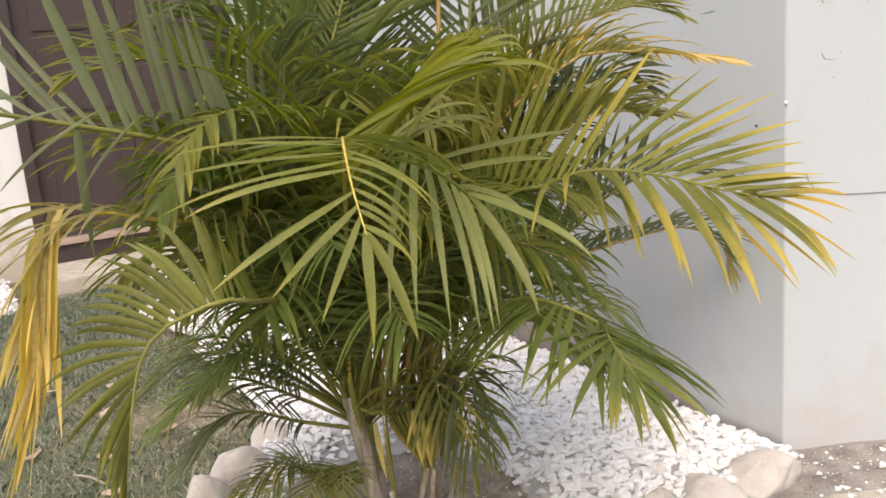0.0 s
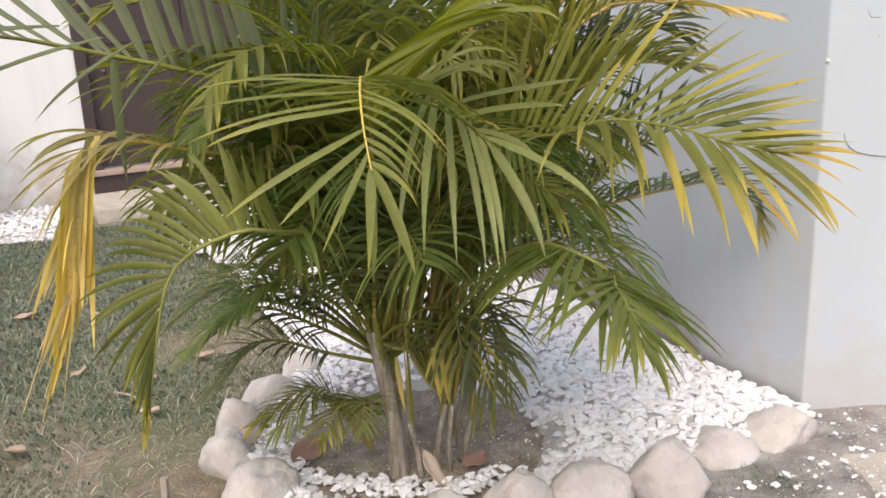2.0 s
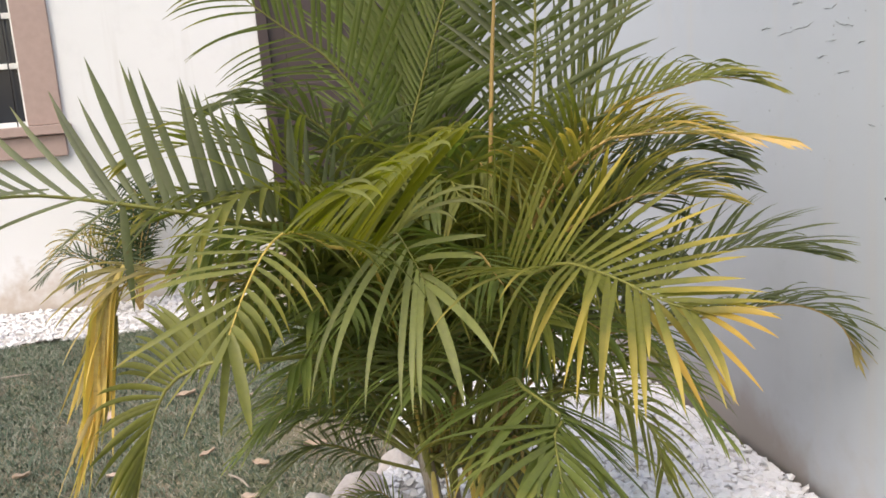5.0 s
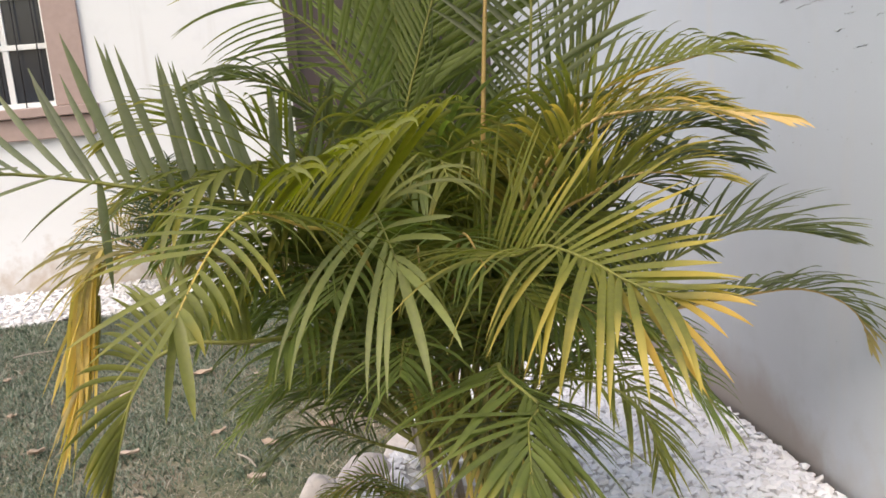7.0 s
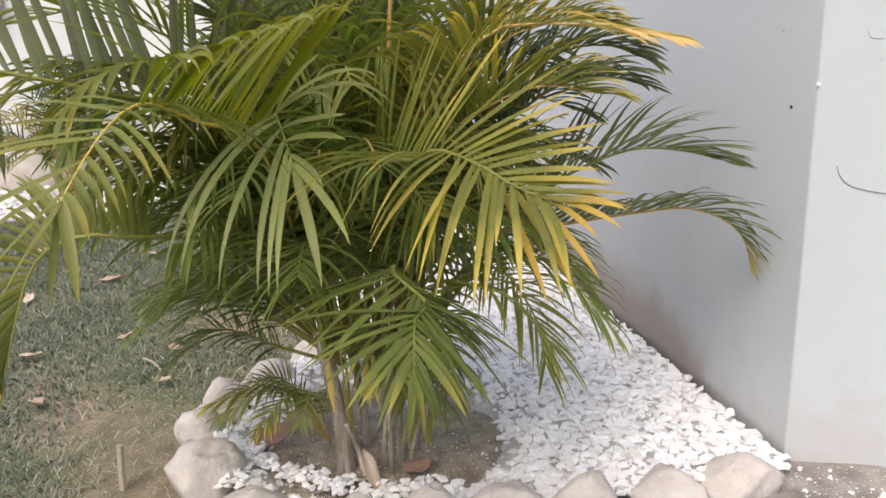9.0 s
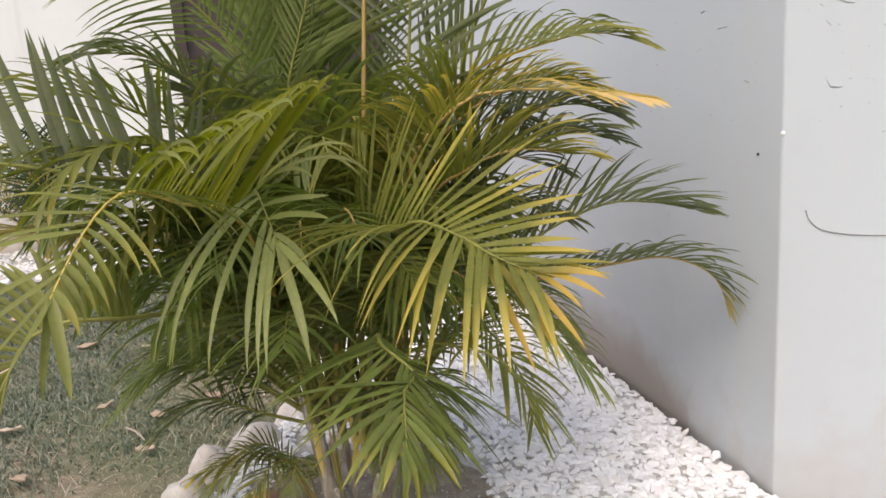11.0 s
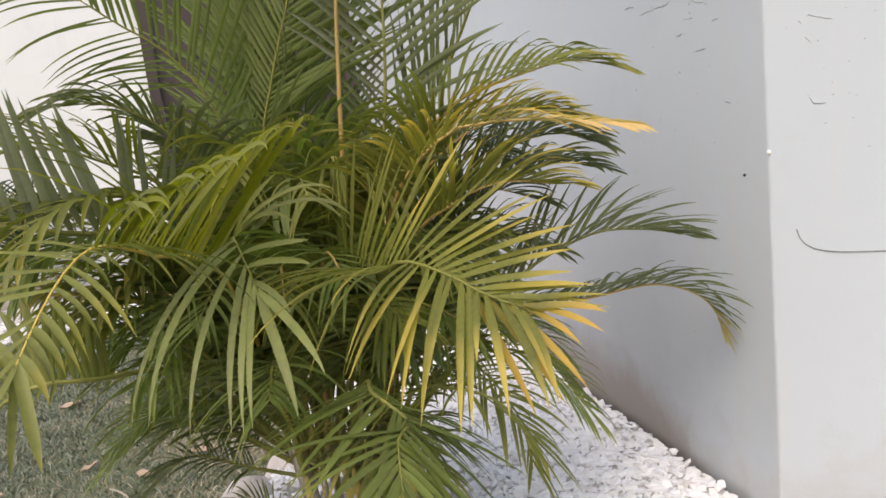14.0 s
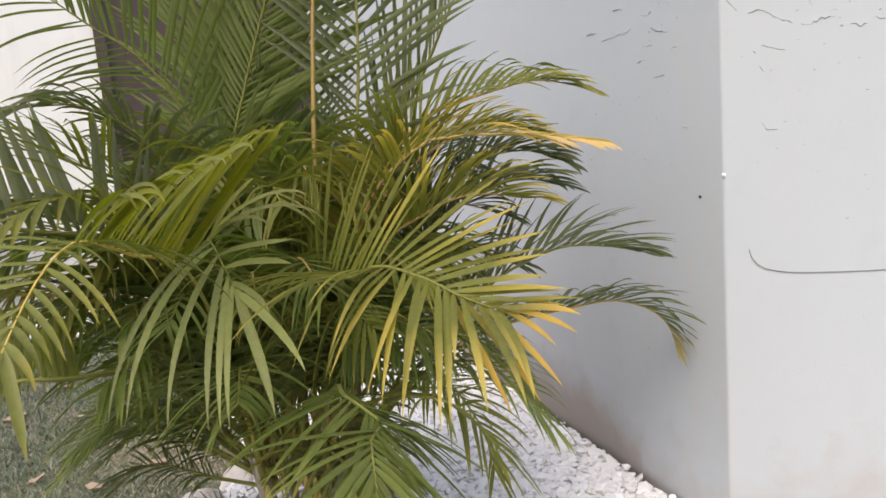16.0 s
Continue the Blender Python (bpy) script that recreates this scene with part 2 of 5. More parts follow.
def plain(name, col, rough=0.5, metal=0.0, vary=0.15, scale=20.0, relief=0.1):
    m, n, l, b = material(name, rough, metal)
    c = obj_coord(n)
    f = noise_tex(n, l, scale, 4, c)
    l.new(mix(n, l, f, tuple(x * (1 - vary) for x in col), tuple(min(1, x * (1 + vary)) for x in col)), b.inputs["Base Color"])
    bump(n, l, b, f, relief, 0.003)
    return m


DOOR_BROWN = plain("dark_brown_door_paint", (0.050, 0.035, 0.036), 0.45)
TRIM_MAUVE = plain("mauve_brown_trim_paint", (0.36, 0.27, 0.245), 0.7)
SASH_WHITE = plain("white_sash_paint", (0.80, 0.80, 0.80), 0.4, vary=0.05)
BAR_DARK = plain("dark_iron_bar", (0.04, 0.04, 0.045), 0.5, 0.6)
CHROME = plain("chrome", (0.7, 0.7, 0.7), 0.2, 1.0, 0.02)
WOOD = plain("weathered_stake_wood", (0.33, 0.285, 0.24), 0.85, vary=0.3, scale=40)
DEADLEAF = plain("dead_leaf", (0.38, 0.29, 0.22), 0.75, vary=0.4, scale=30)
PALELEAF = plain("pale_dead_leaf", (0.50, 0.40, 0.325), 0.75, vary=0.3, scale=30)
TERRACOTTA = plain("terracotta", (0.30, 0.18, 0.14), 0.85, vary=0.35, scale=25)
ROOM_SHADE = plain("room_shade", (0.05, 0.05, 0.06), 0.9)
CABLE = plain("grey_cable", (0.22, 0.22, 0.23), 0.6)
GLASS, _n, _l, _b = material("window_glass", 0.05)
_b.inputs["Base Color"].default_value = (0.035, 0.04, 0.05, 1)
_b.inputs["Specular IOR Level"].default_value = 0.6

# ---- mesh helpers ----


def mesh_of(name, verts, faces, mat, uvs=None, smooth=False):
    me = bpy.data.meshes.new(name)
    me.from_pydata([tuple(v) for v in verts], [], [tuple(f) for f in faces])
    if uvs is not None:
        lay = me.uv_layers.new(name="UVMap")
        idx = np.empty(len(me.loops), dtype=np.int32)
        me.loops.foreach_get("vertex_index", idx)
        lay.data.foreach_set("uv", np.asarray(uvs, dtype=np.float32)[idx].ravel())
    if smooth:
        me.polygons.foreach_set("use_smooth", [True] * len(me.polygons))
    me.materials.append(mat)
    me.update()
    return me


def part(name, me, parent=None, label=""):
    ob = new(name, me)
    if parent is not None:
        ob.parent = parent
    if label:
        ob["label"] = label
    return ob


def thing(name, label, category, group="", kind=""):
    e = new(name)
    e.empty_display_size = 0.1
    return tagged(e, label, category, group, kind)


def box_bm(bm, lo, hi, bevel=0.0):
    r = bmesh.ops.create_cube(bm, size=1.0)
    c = [(a + b) / 2 for a, b in zip(lo, hi)]
    s = [b - a for a, b in zip(lo, hi)]
    bmesh.ops.transform(bm, matrix=Matrix.Translation(c) @ Matrix.Diagonal((*s, 1)), verts=r["verts"])
    if bevel:
        es = list({e for v in r["verts"] for e in v.link_edges})
        bmesh.ops.bevel(bm, geom=es, offset=bevel, segments=2, affect='EDGES', profile=0.5)


def box(name, lo, hi, mat, bevel=0.0):
    bm = bmesh.new()
    box_bm(bm, lo, hi, bevel)
    me = bpy.data.meshes.new(name)
    bm.to_mesh(me)
    bm.free()
    me.materials.append(mat)
    return me


def boxes(name, pairs, mat, bevel=0.0):
    bm = bmesh.new()
    for lo, hi in pairs:
        box_bm(bm, lo, hi, bevel)
    me = bpy.data.meshes.new(name)
    bm.to_mesh(me)
    bm.free()
    me.materials.append(mat)
    return me


def spline(pts, n):
    """Points and tangents along a smooth curve through pts."""
    P = np.array(pts, float)
    d = np.concatenate([[0], np.cumsum(np.linalg.norm(np.diff(P, axis=0), axis=1))])
    A = np.vstack([2 * P[0] - P[1], P, 2 * P[-1] - P[-2]])
    s = np.linspace(0, d[-1], n)
    out = []
    for x in s:
        i = min(np.searchsorted(d, x, side='right') - 1, len(P) - 2)
        u = (x - d[i]) / (d[i + 1] - d[i])
        p0, p1, p2, p3 = A[i], A[i + 1], A[i + 2], A[i + 3]
        out.append(0.5 * (2 * p1 + (p2 - p0) * u + (2 * p0 - 5 * p1 + 4 * p2 - p3) * u * u + (3 * p1 - p0 - 3 * p2 + p3) * u ** 3))
    out = np.array(out)
    T = np.gradient(out, axis=0)
    T /= np.linalg.norm(T, axis=1)[:, None]
    return out, T, d[-1]


def tube(pts, radii, n=24, sides=7):
    C, T, _ = spline(pts, n)
    R = np.interp(np.linspace(0, 1, n), np.linspace(0, 1, len(radii)), radii)
    vs, fs = [], []
    ref = np.array([0.31, 0.95, 0.1])
    for i in range(n):
        a = np.cross(T[i], ref)
        a /= np.linalg.norm(a)
        b = np.cross(T[i], a)
        for k in range(sides):
            w = 2 * math.pi * k / sides
            vs.append(C[i] + R[i] * (math.cos(w) * a + math.sin(w) * b))
    for i in range(n - 1):
        for k in range(sides):
            k2 = (k + 1) % sides
            fs.append((i * sides + k, i * sides + k2, (i + 1) * sides + k2, (i + 1) * sides + k))
    fs.append(tuple(range(sides))[::-1])
    fs.append(tuple((n - 1) * sides + k for k in range(sides)))
    return vs, fs


# ---- setting: ground ----


def axis_steps(lo, hi, near_lo, near_hi, step):
    near = np.arange(near_lo, near_hi + 1e-6, step)
    left = near_lo - np.geomspace(step, near_lo - lo, 16)[::-1]
    right = near_hi + np.geomspace(step, hi - near_hi, 16)
    return np.concatenate([left, near, right])


gx, gy = axis_steps(-300, 300, -4, 2.4, 0.08), axis_steps(-300, 300, -2.0, 5.6, 0.08)
gv = []
for yy in gy:
    for xx in gx:
        h = 0.018 * noise.noise((xx * 1.7, yy * 1.7, 0)) + 0.008 * noise.noise((xx * 6, yy * 6, 3))
        h -= 0.05 * min(1.0, max(0.0, 2.4 - 2 * math.hypot((xx + 0.085) / 0.45, (yy - 0.93) / 0.47)))
        gv.append((xx, yy, h if abs(xx) < 6 and abs(yy) < 8 else 0.0))
W = len(gx)
gf = [(j * W + i, j * W + i + 1, (j + 1) * W + i + 1, (j + 1) * W + i) for j in range(len(gy) - 1) for i in range(W - 1)]
ground = part("ground", mesh_of("ground", gv, gf, GROUND, smooth=True))
tagged(ground, "trampled garden earth under patchy lawn", "ground", kind="structure")

def bed_edge(x, y):
    """Below 1 inside the open soil round the palm."""
    return math.hypot((x + 0.085) / 0.405, (y - 0.94) / (0.44 if y < 0.94 else 0.40)) + 0.10 * noise.noise((x * 5, y * 5, 1.0))


def soil_height(x, y):
    """The low mound of open soil."""
    return 0.018 * max(0, 1.2 - bed_edge(x, y)) - 0.012 + 0.010 * noise.noise((x * 9, y * 9, 4)) + 0.006 * noise.noise((x * 24, y * 24, 4))


def in_gravel(x, y):
    """White gravel: inside the ring and along both walls."""
    if x > 1.02 or y > 5.48:
        return False
    if y > 3.9 and -0.80 < x < 0.0:
        return False
    if y > 4.55 + 0.06 * noise.noise((x * 2, 0, 5)):
        return x > -7
    left = -0.20 + 0.12 * noise.noise((0, y * 1.5, 8))
    if y > 1.55:
        return x > left
    if y > 0.95:
        return x > -0.62 + 0.33 * max(0, (y - 1.0)) / 0.55
    t = (x + 0.62) / 1.6
    return x > -0.62 and y > 0.68 - 0.36 * min(1, max(0, t) * 1.9)


def gravel_height(x, y):
    rise = 0.035 if y < 4 else 0.02 * min(1, max(-0.8, (y - 4.63) / 0.12))
    e = bed_edge(x, y)
    k = min(1, max(0, (e - 0.85) / 0.4))
    return rise * k - 0.055 * (1 - k) + 0.012 * noise.noise((x * 4, y * 4, 2)) + 0.012


def sheet(test, height, x0, x1, y0, y1, step):
    verts, faces, ids = [], [], {}

    def vid(i, j):
        if (i, j) not in ids:
            x, y = x0 + i * step, y0 + j * step
            ids[i, j] = len(verts)
            verts.append((x, y, height(x, y)))
        return ids[i, j]
    for j in range(int((y1 - y0) / step)):
        for i in range(int((x1 - x0) / step)):
            if test(x0 + (i + 0.5) * step, y0 + (j + 0.5) * step):
                faces.append((vid(i, j), vid(i + 1, j), vid(i + 1, j + 1), vid(i, j + 1)))
    return verts, faces


gravel_bed = part("gravel_bed", mesh_of("gravel_bed", *sheet(in_gravel, lambda x, y: gravel_height(x, y) + 0.006, -7.0, 1.03, 0.28, 5.5, 0.05), SAND, smooth=True))
tagged(gravel_bed, "white marble gravel bed along the house walls", "gravel", kind="structure")
soil_bed = part("soil_bed", mesh_of("soil_bed", *sheet(lambda x, y: bed_edge(x, y) < 1.35,
                soil_height, -0.8, 0.6, 0.3, 1.75, 0.025), SOIL, smooth=True))
tagged(soil_bed, "bare grey-brown soil mound round the palm stems", "soil", kind="structure")
PAD = pose(1.035, 0.405, 0, 0, 0, -25)
concrete_pad = part("concrete_pad", box("concrete_pad", (-0.02, -1.6, -0.06), (4.2, -0.30, 0.034), CONCRETE, 0.012))
concrete_pad.matrix_world = PAD
tagged(concrete_pad, "worn pale concrete path edge beside the wall", "path", kind="structure")

door_step = part("door_step", box("door_step", (-0.62, 4.82, -0.05), (0.85, 5.42, 0.10), CONCRETE, 0.012))
tagged(door_step, "worn brownish concrete step before the house door", "step", kind="structure")


def dusty(x, y):
    return float(np.dot(np.array([x, y, 0]) - np.array([1.035, 0.405, 0]), np.array([-0.4226, -0.9063, 0]))) > -0.05 and x > 0.6 or x < 1.02 and y > -0.75 + 0.2 * noise.noise((x * 3, 1, 1)) and x > -0.15 + 0.25 * noise.noise((y * 3, 2, 1)) or (x >= 1.02 and y < 0.40)


earth_patch = part("earth_patch", mesh_of("earth_patch", *sheet(lambda x, y: dusty(x, y) and y < 0.40, lambda x, y: 0.022 + 0.010 * noise.noise((x * 5, y * 5, 6)), -0.4, 3.0, -1.2, 0.42, 0.04), DUST, smooth=True))
tagged(earth_patch, "dusty bare earth with white chips before the wall", "earth", kind="structure")
# ---- setting: walls ----
FDIR, FNRM = np.array([math.cos(radians(-25)), math.sin(radians(-25)), 0]), np.array([math.sin(radians(-25)), -math.cos(radians(-25)), 0])
CORNER = np.array([1.035, 0.405, 0])


def prism(name, poly, z0, z1, mat, bevel=0.0):
    bm = bmesh.new()
    f = bm.faces.new([bm.verts.new((x, y, z0)) for x, y in poly])
    r = bmesh.ops.extrude_face_region(bm, geom=[f])
    bmesh.ops.translate(bm, verts=[v for v in r["geom"] if isinstance(v, bmesh.types.BMVert)], vec=(0, 0, z1 - z0))
    bmesh.ops.recalc_face_normals(bm, faces=bm.faces[:])
    if bevel:
        bmesh.ops.bevel(bm, geom=bm.edges[:], offset=bevel, segments=2, affect='EDGES', profile=0.5)
    me = bpy.data.meshes.new(name)
    bm.to_mesh(me)
    bm.free()
    me.materials.append(mat)
    return me


FEND = CORNER + FDIR * 5.5
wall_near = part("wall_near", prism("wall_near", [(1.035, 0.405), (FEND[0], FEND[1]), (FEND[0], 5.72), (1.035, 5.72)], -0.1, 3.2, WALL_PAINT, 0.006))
tagged(wall_near, "white painted plaster house corner with blistered paint", "wall", kind="structure")
Y0, Y1 = 5.5, 5.72
WX0, WX1, WZ0, WZ1 = -3.60, -2.30, 1.44, 2.62      # window opening
DX0, DX1, DZ0, DZ1 = -0.50, 0.95, 0.26, 2.45       # door opening
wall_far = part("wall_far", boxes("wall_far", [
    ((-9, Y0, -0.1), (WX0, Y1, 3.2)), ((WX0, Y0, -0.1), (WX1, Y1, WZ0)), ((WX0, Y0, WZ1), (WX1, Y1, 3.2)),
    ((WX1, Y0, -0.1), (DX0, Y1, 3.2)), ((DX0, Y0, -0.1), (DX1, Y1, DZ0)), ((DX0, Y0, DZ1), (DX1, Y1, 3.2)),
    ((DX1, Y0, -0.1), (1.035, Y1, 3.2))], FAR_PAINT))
tagged(wall_far, "white painted house wall behind the garden", "wall", kind="structure")
# added box for the unseen room; its lack of light is a near-black colour
room_box = part("room_box", boxes("room_box", [
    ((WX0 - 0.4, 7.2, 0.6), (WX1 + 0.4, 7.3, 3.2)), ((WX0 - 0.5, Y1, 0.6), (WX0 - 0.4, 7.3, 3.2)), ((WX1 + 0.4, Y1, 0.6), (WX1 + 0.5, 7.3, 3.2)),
    ((WX0 - 0.5, Y1, 3.1), (WX1 + 0.5, 7.3, 3.2)), ((WX0 - 0.5, Y1, 0.5), (WX1 + 0.5, 7.3, 0.6))], ROOM_SHADE))
tagged(room_box, "near-black box standing in for the unlit room behind the window", "room", kind="structure")

# window with painted surround, sashes, bars and panes
window_1 = thing("window_1", "white sash window with dark bars and mauve brown surround", "window", kind="structure")
part("surround", box("surround_side", (WX1, Y0 - 0.035, WZ0 - 0.002), (WX1 + 0.25, Y0 + 0.02, WZ1 + 0.22), TRIM_MAUVE, 0.006), window_1)
part("surround", box("surround_side", (WX0 - 0.25, Y0 - 0.035, WZ0 - 0.002), (WX0, Y0 + 0.02, WZ1 + 0.22), TRIM_MAUVE, 0.006), window_1)
part("surround", box("surround_head", (WX0, Y0 - 0.034, WZ1), (WX1, Y0 + 0.02, WZ1 + 0.22), TRIM_MAUVE, 0.006), window_1)
part("window_sill", boxes("window_sill", [((WX0 - 0.30, Y0 - 0.09, WZ0 - 0.075), (WX1 + 0.30, Y0 + 0.15, WZ0 - 0.004)),
     ((WX0 - 0.25, Y0 - 0.05, WZ0 - 0.24), (WX1 + 0.25, Y0 + 0.02, WZ0 - 0.079))], TRIM_MAUVE, 0.008), window_1)
VX = [WX1 - 0.325 * i for i in range(5)]
HZ = [WZ0, 1.885, 2.25, WZ1]
frame_boxes = []
for i, x in enumerate(VX):
    w = 0.035 if i in (0, 4) else 0.022
    frame_boxes.append(((max(WX0, x - w), Y0 + 0.07, WZ0), (min(WX1, x + w), Y0 + 0.115, WZ1)))
for z in HZ:
    w = 0.035 if z in (WZ0, WZ1) else 0.02
    frame_boxes.append(((WX0, Y0 + 0.065, max(WZ0, z - w)), (WX1, Y0 + 0.11, min(WZ1, z + w))))
part("window_frame", boxes("window_frame", frame_boxes, SASH_WHITE, 0.004), window_1, "white painted sash frame")
for i in range(4):
    for j in range(3):
        part("pane", box("pane", (VX[i + 1] + 0.02, Y0 + 0.085, HZ[j] + 0.018), (VX[i] - 0.02, Y0 + 0.091, HZ[j + 1] - 0.018), GLASS), window_1)
for k in range(9):
    x = WX0 + 0.08 + k * 0.142
    part("security_bar", mesh_of("security_bar", *tube([(x, Y0 + 0.03, WZ0 - 0.01), (x, Y0 + 0.03, 2.0), (x, Y0 + 0.03, WZ1 + 0.01)], [0.006, 0.006], 4, 6), BAR_DARK, smooth=True), window_1)

# door with frame, leaf, threshold step
door_1 = thing("door_1", "dark brown painted house door above a raised threshold", "door", kind="structure")
part("door_frame", boxes("door_frame", [((-0.56, Y0 - 0.04, DZ0 - 0.16), (DX0 + 0.02, Y0 + 0.08, DZ1 + 0.08)), ((DX1 - 0.02, Y0 - 0.04, DZ0 - 0.16), (1.03, Y0 + 0.08, DZ1 + 0.08)),
     ((DX0 + 0.02, Y0 - 0.04, DZ1 - 0.03), (DX1 - 0.02, Y0 + 0.08, DZ1 + 0.08))], DOOR_BROWN, 0.006), door_1)
for lo, hi in ((DX0 + 0.022, 0.222), (0.228, DX1 - 0.022)):
    leaf = part("door_leaf", box("door_leaf", (lo, Y0 + 0.02, DZ0 + 0.012), (hi, Y0 + 0.065, DZ1 - 0.032), DOOR_BROWN, 0.004), door_1)
    for z0, z1 in ((0.42, 1.02), (1.16, 1.6), (1.72, 2.3)):
        part("door_panel", box("door_panel", (lo + 0.12, Y0 + 0.008, z0), (hi - 0.12, Y0 + 0.022, z1), DOOR_BROWN, 0.006), leaf)
bm = bmesh.new()
bmesh.ops.create_cone(bm, cap_ends=True, segments=16, radius1=0.017, radius2=0.013, depth=0.02, matrix=pose(-0.377, Y0 + 0.012, 0.970, 90))
me = bpy.data.meshes.new("lock_cap")
bm.to_mesh(me)
bm.free()
me.materials.append(CHROME)
part("lock_cap", me, door_1, "small bright metal lock cap")
part("threshold", box("threshold", (-0.58, Y0 - 0.10, 0.225), (1.03, Y0 + 0.07, 0.262), TRIM_MAUVE, 0.006), door_1, "pale worn threshold slab")
part("riser", box("riser", (-0.56, Y0 - 0.07, -0.05), (1.03, Y0 - 0.002, 0.223), DOOR_BROWN, 0.004), door_1)

# ---- palm ----
rng = random.Random(7)


def leaflet(p, T, d, N, length, width, droop, s, curl):
    """One folded, pointed blade from p along d, bending down; returns vertices, faces and uvs."""
    seg = 8
    vs, fs, uv = [], [], []
    pos, dirv = np.array(p, float), np.array(d, float)
    down = np.array([0, 0, -1.0])
    for k in range(seg + 1):
        u = k / seg
        w = width * (0.42 + 0.58 * min(1, u / 0.20)) * (1 - 0.12 * u) * (1 - max(0, (u - 0.58) / 0.42) ** 1.6) + 0.0005
        side = T - dirv * np.dot(T, dirv)
        nn = np.linalg.norm(side)
        side = side / nn if nn > 1e-4 else np.array([1.0, 0, 0])
        nrm = np.cross(side, dirv)
        a = curl * u
        side2 = math.cos(a) * side + math.sin(a) * nrm
        nrm2 = np.cross(side2, dirv)
        vs += [pos - side2 * w * 0.46 + nrm2 * w * 0.2, pos.copy(), pos + side2 * w * 0.46 + nrm2 * w * 0.2]
        uv += [(u, s)] * 3
        pos = pos + dirv * length / seg
        dirv = dirv + down * droop / seg * (0.2 + 2.1 * u) * (1 - 0.5 * abs(dirv[2]) * (dirv[2] < 0))
        dirv /= np.linalg.norm(dirv)
    for k in range(seg):
        a = 3 * k
        fs += [(a, a + 1, a + 4, a + 3), (a + 1, a + 2, a + 5, a + 4)]
    return vs, fs, uv


def arc_leaflet(p0, c1, c2, p3, width, s, twist=0.0):
    """A folded, pointed blade along the cubic arc p0, c1, c2, p3, facing up and to the path."""
    p0, c1, c2, p3 = (np.array(q, float) for q in (p0, c1, c2, p3))
    seg = 11
    vs, fs, uv = [], [], []
    face = np.array([math.sin(twist), -0.75, 0.66])
    for k in range(seg + 1):
        u = k / seg
        pos = (1 - u) ** 3 * p0 + 3 * u * (1 - u) ** 2 * c1 + 3 * u * u * (1 - u) * c2 + u ** 3 * p3
        d = (1 - u) ** 2 * (c1 - p0) + 2 * u * (1 - u) * (c2 - c1) + u * u * (p3 - c2)
        d /= np.linalg.norm(d) + 1e-9
        side = np.cross(d, face)
        side /= np.linalg.norm(side) + 1e-9
        nrm = np.cross(side, d)
        w = width * (0.42 + 0.58 * min(1, u / 0.20)) * (1 - 0.12 * u) * (1 - max(0, (u - 0.58) / 0.42) ** 1.6) + 0.0005
        vs += [pos - side * w * 0.46 + nrm * w * 0.2, pos.copy(), pos + side * w * 0.46 + nrm * w * 0.2]
        uv += [(u, s)] * 3
    for k in range(seg):
        a = 3 * k
        fs += [(a, a + 1, a + 4, a + 3), (a + 1, a + 2, a + 5, a + 4)]
    return vs, fs, uv


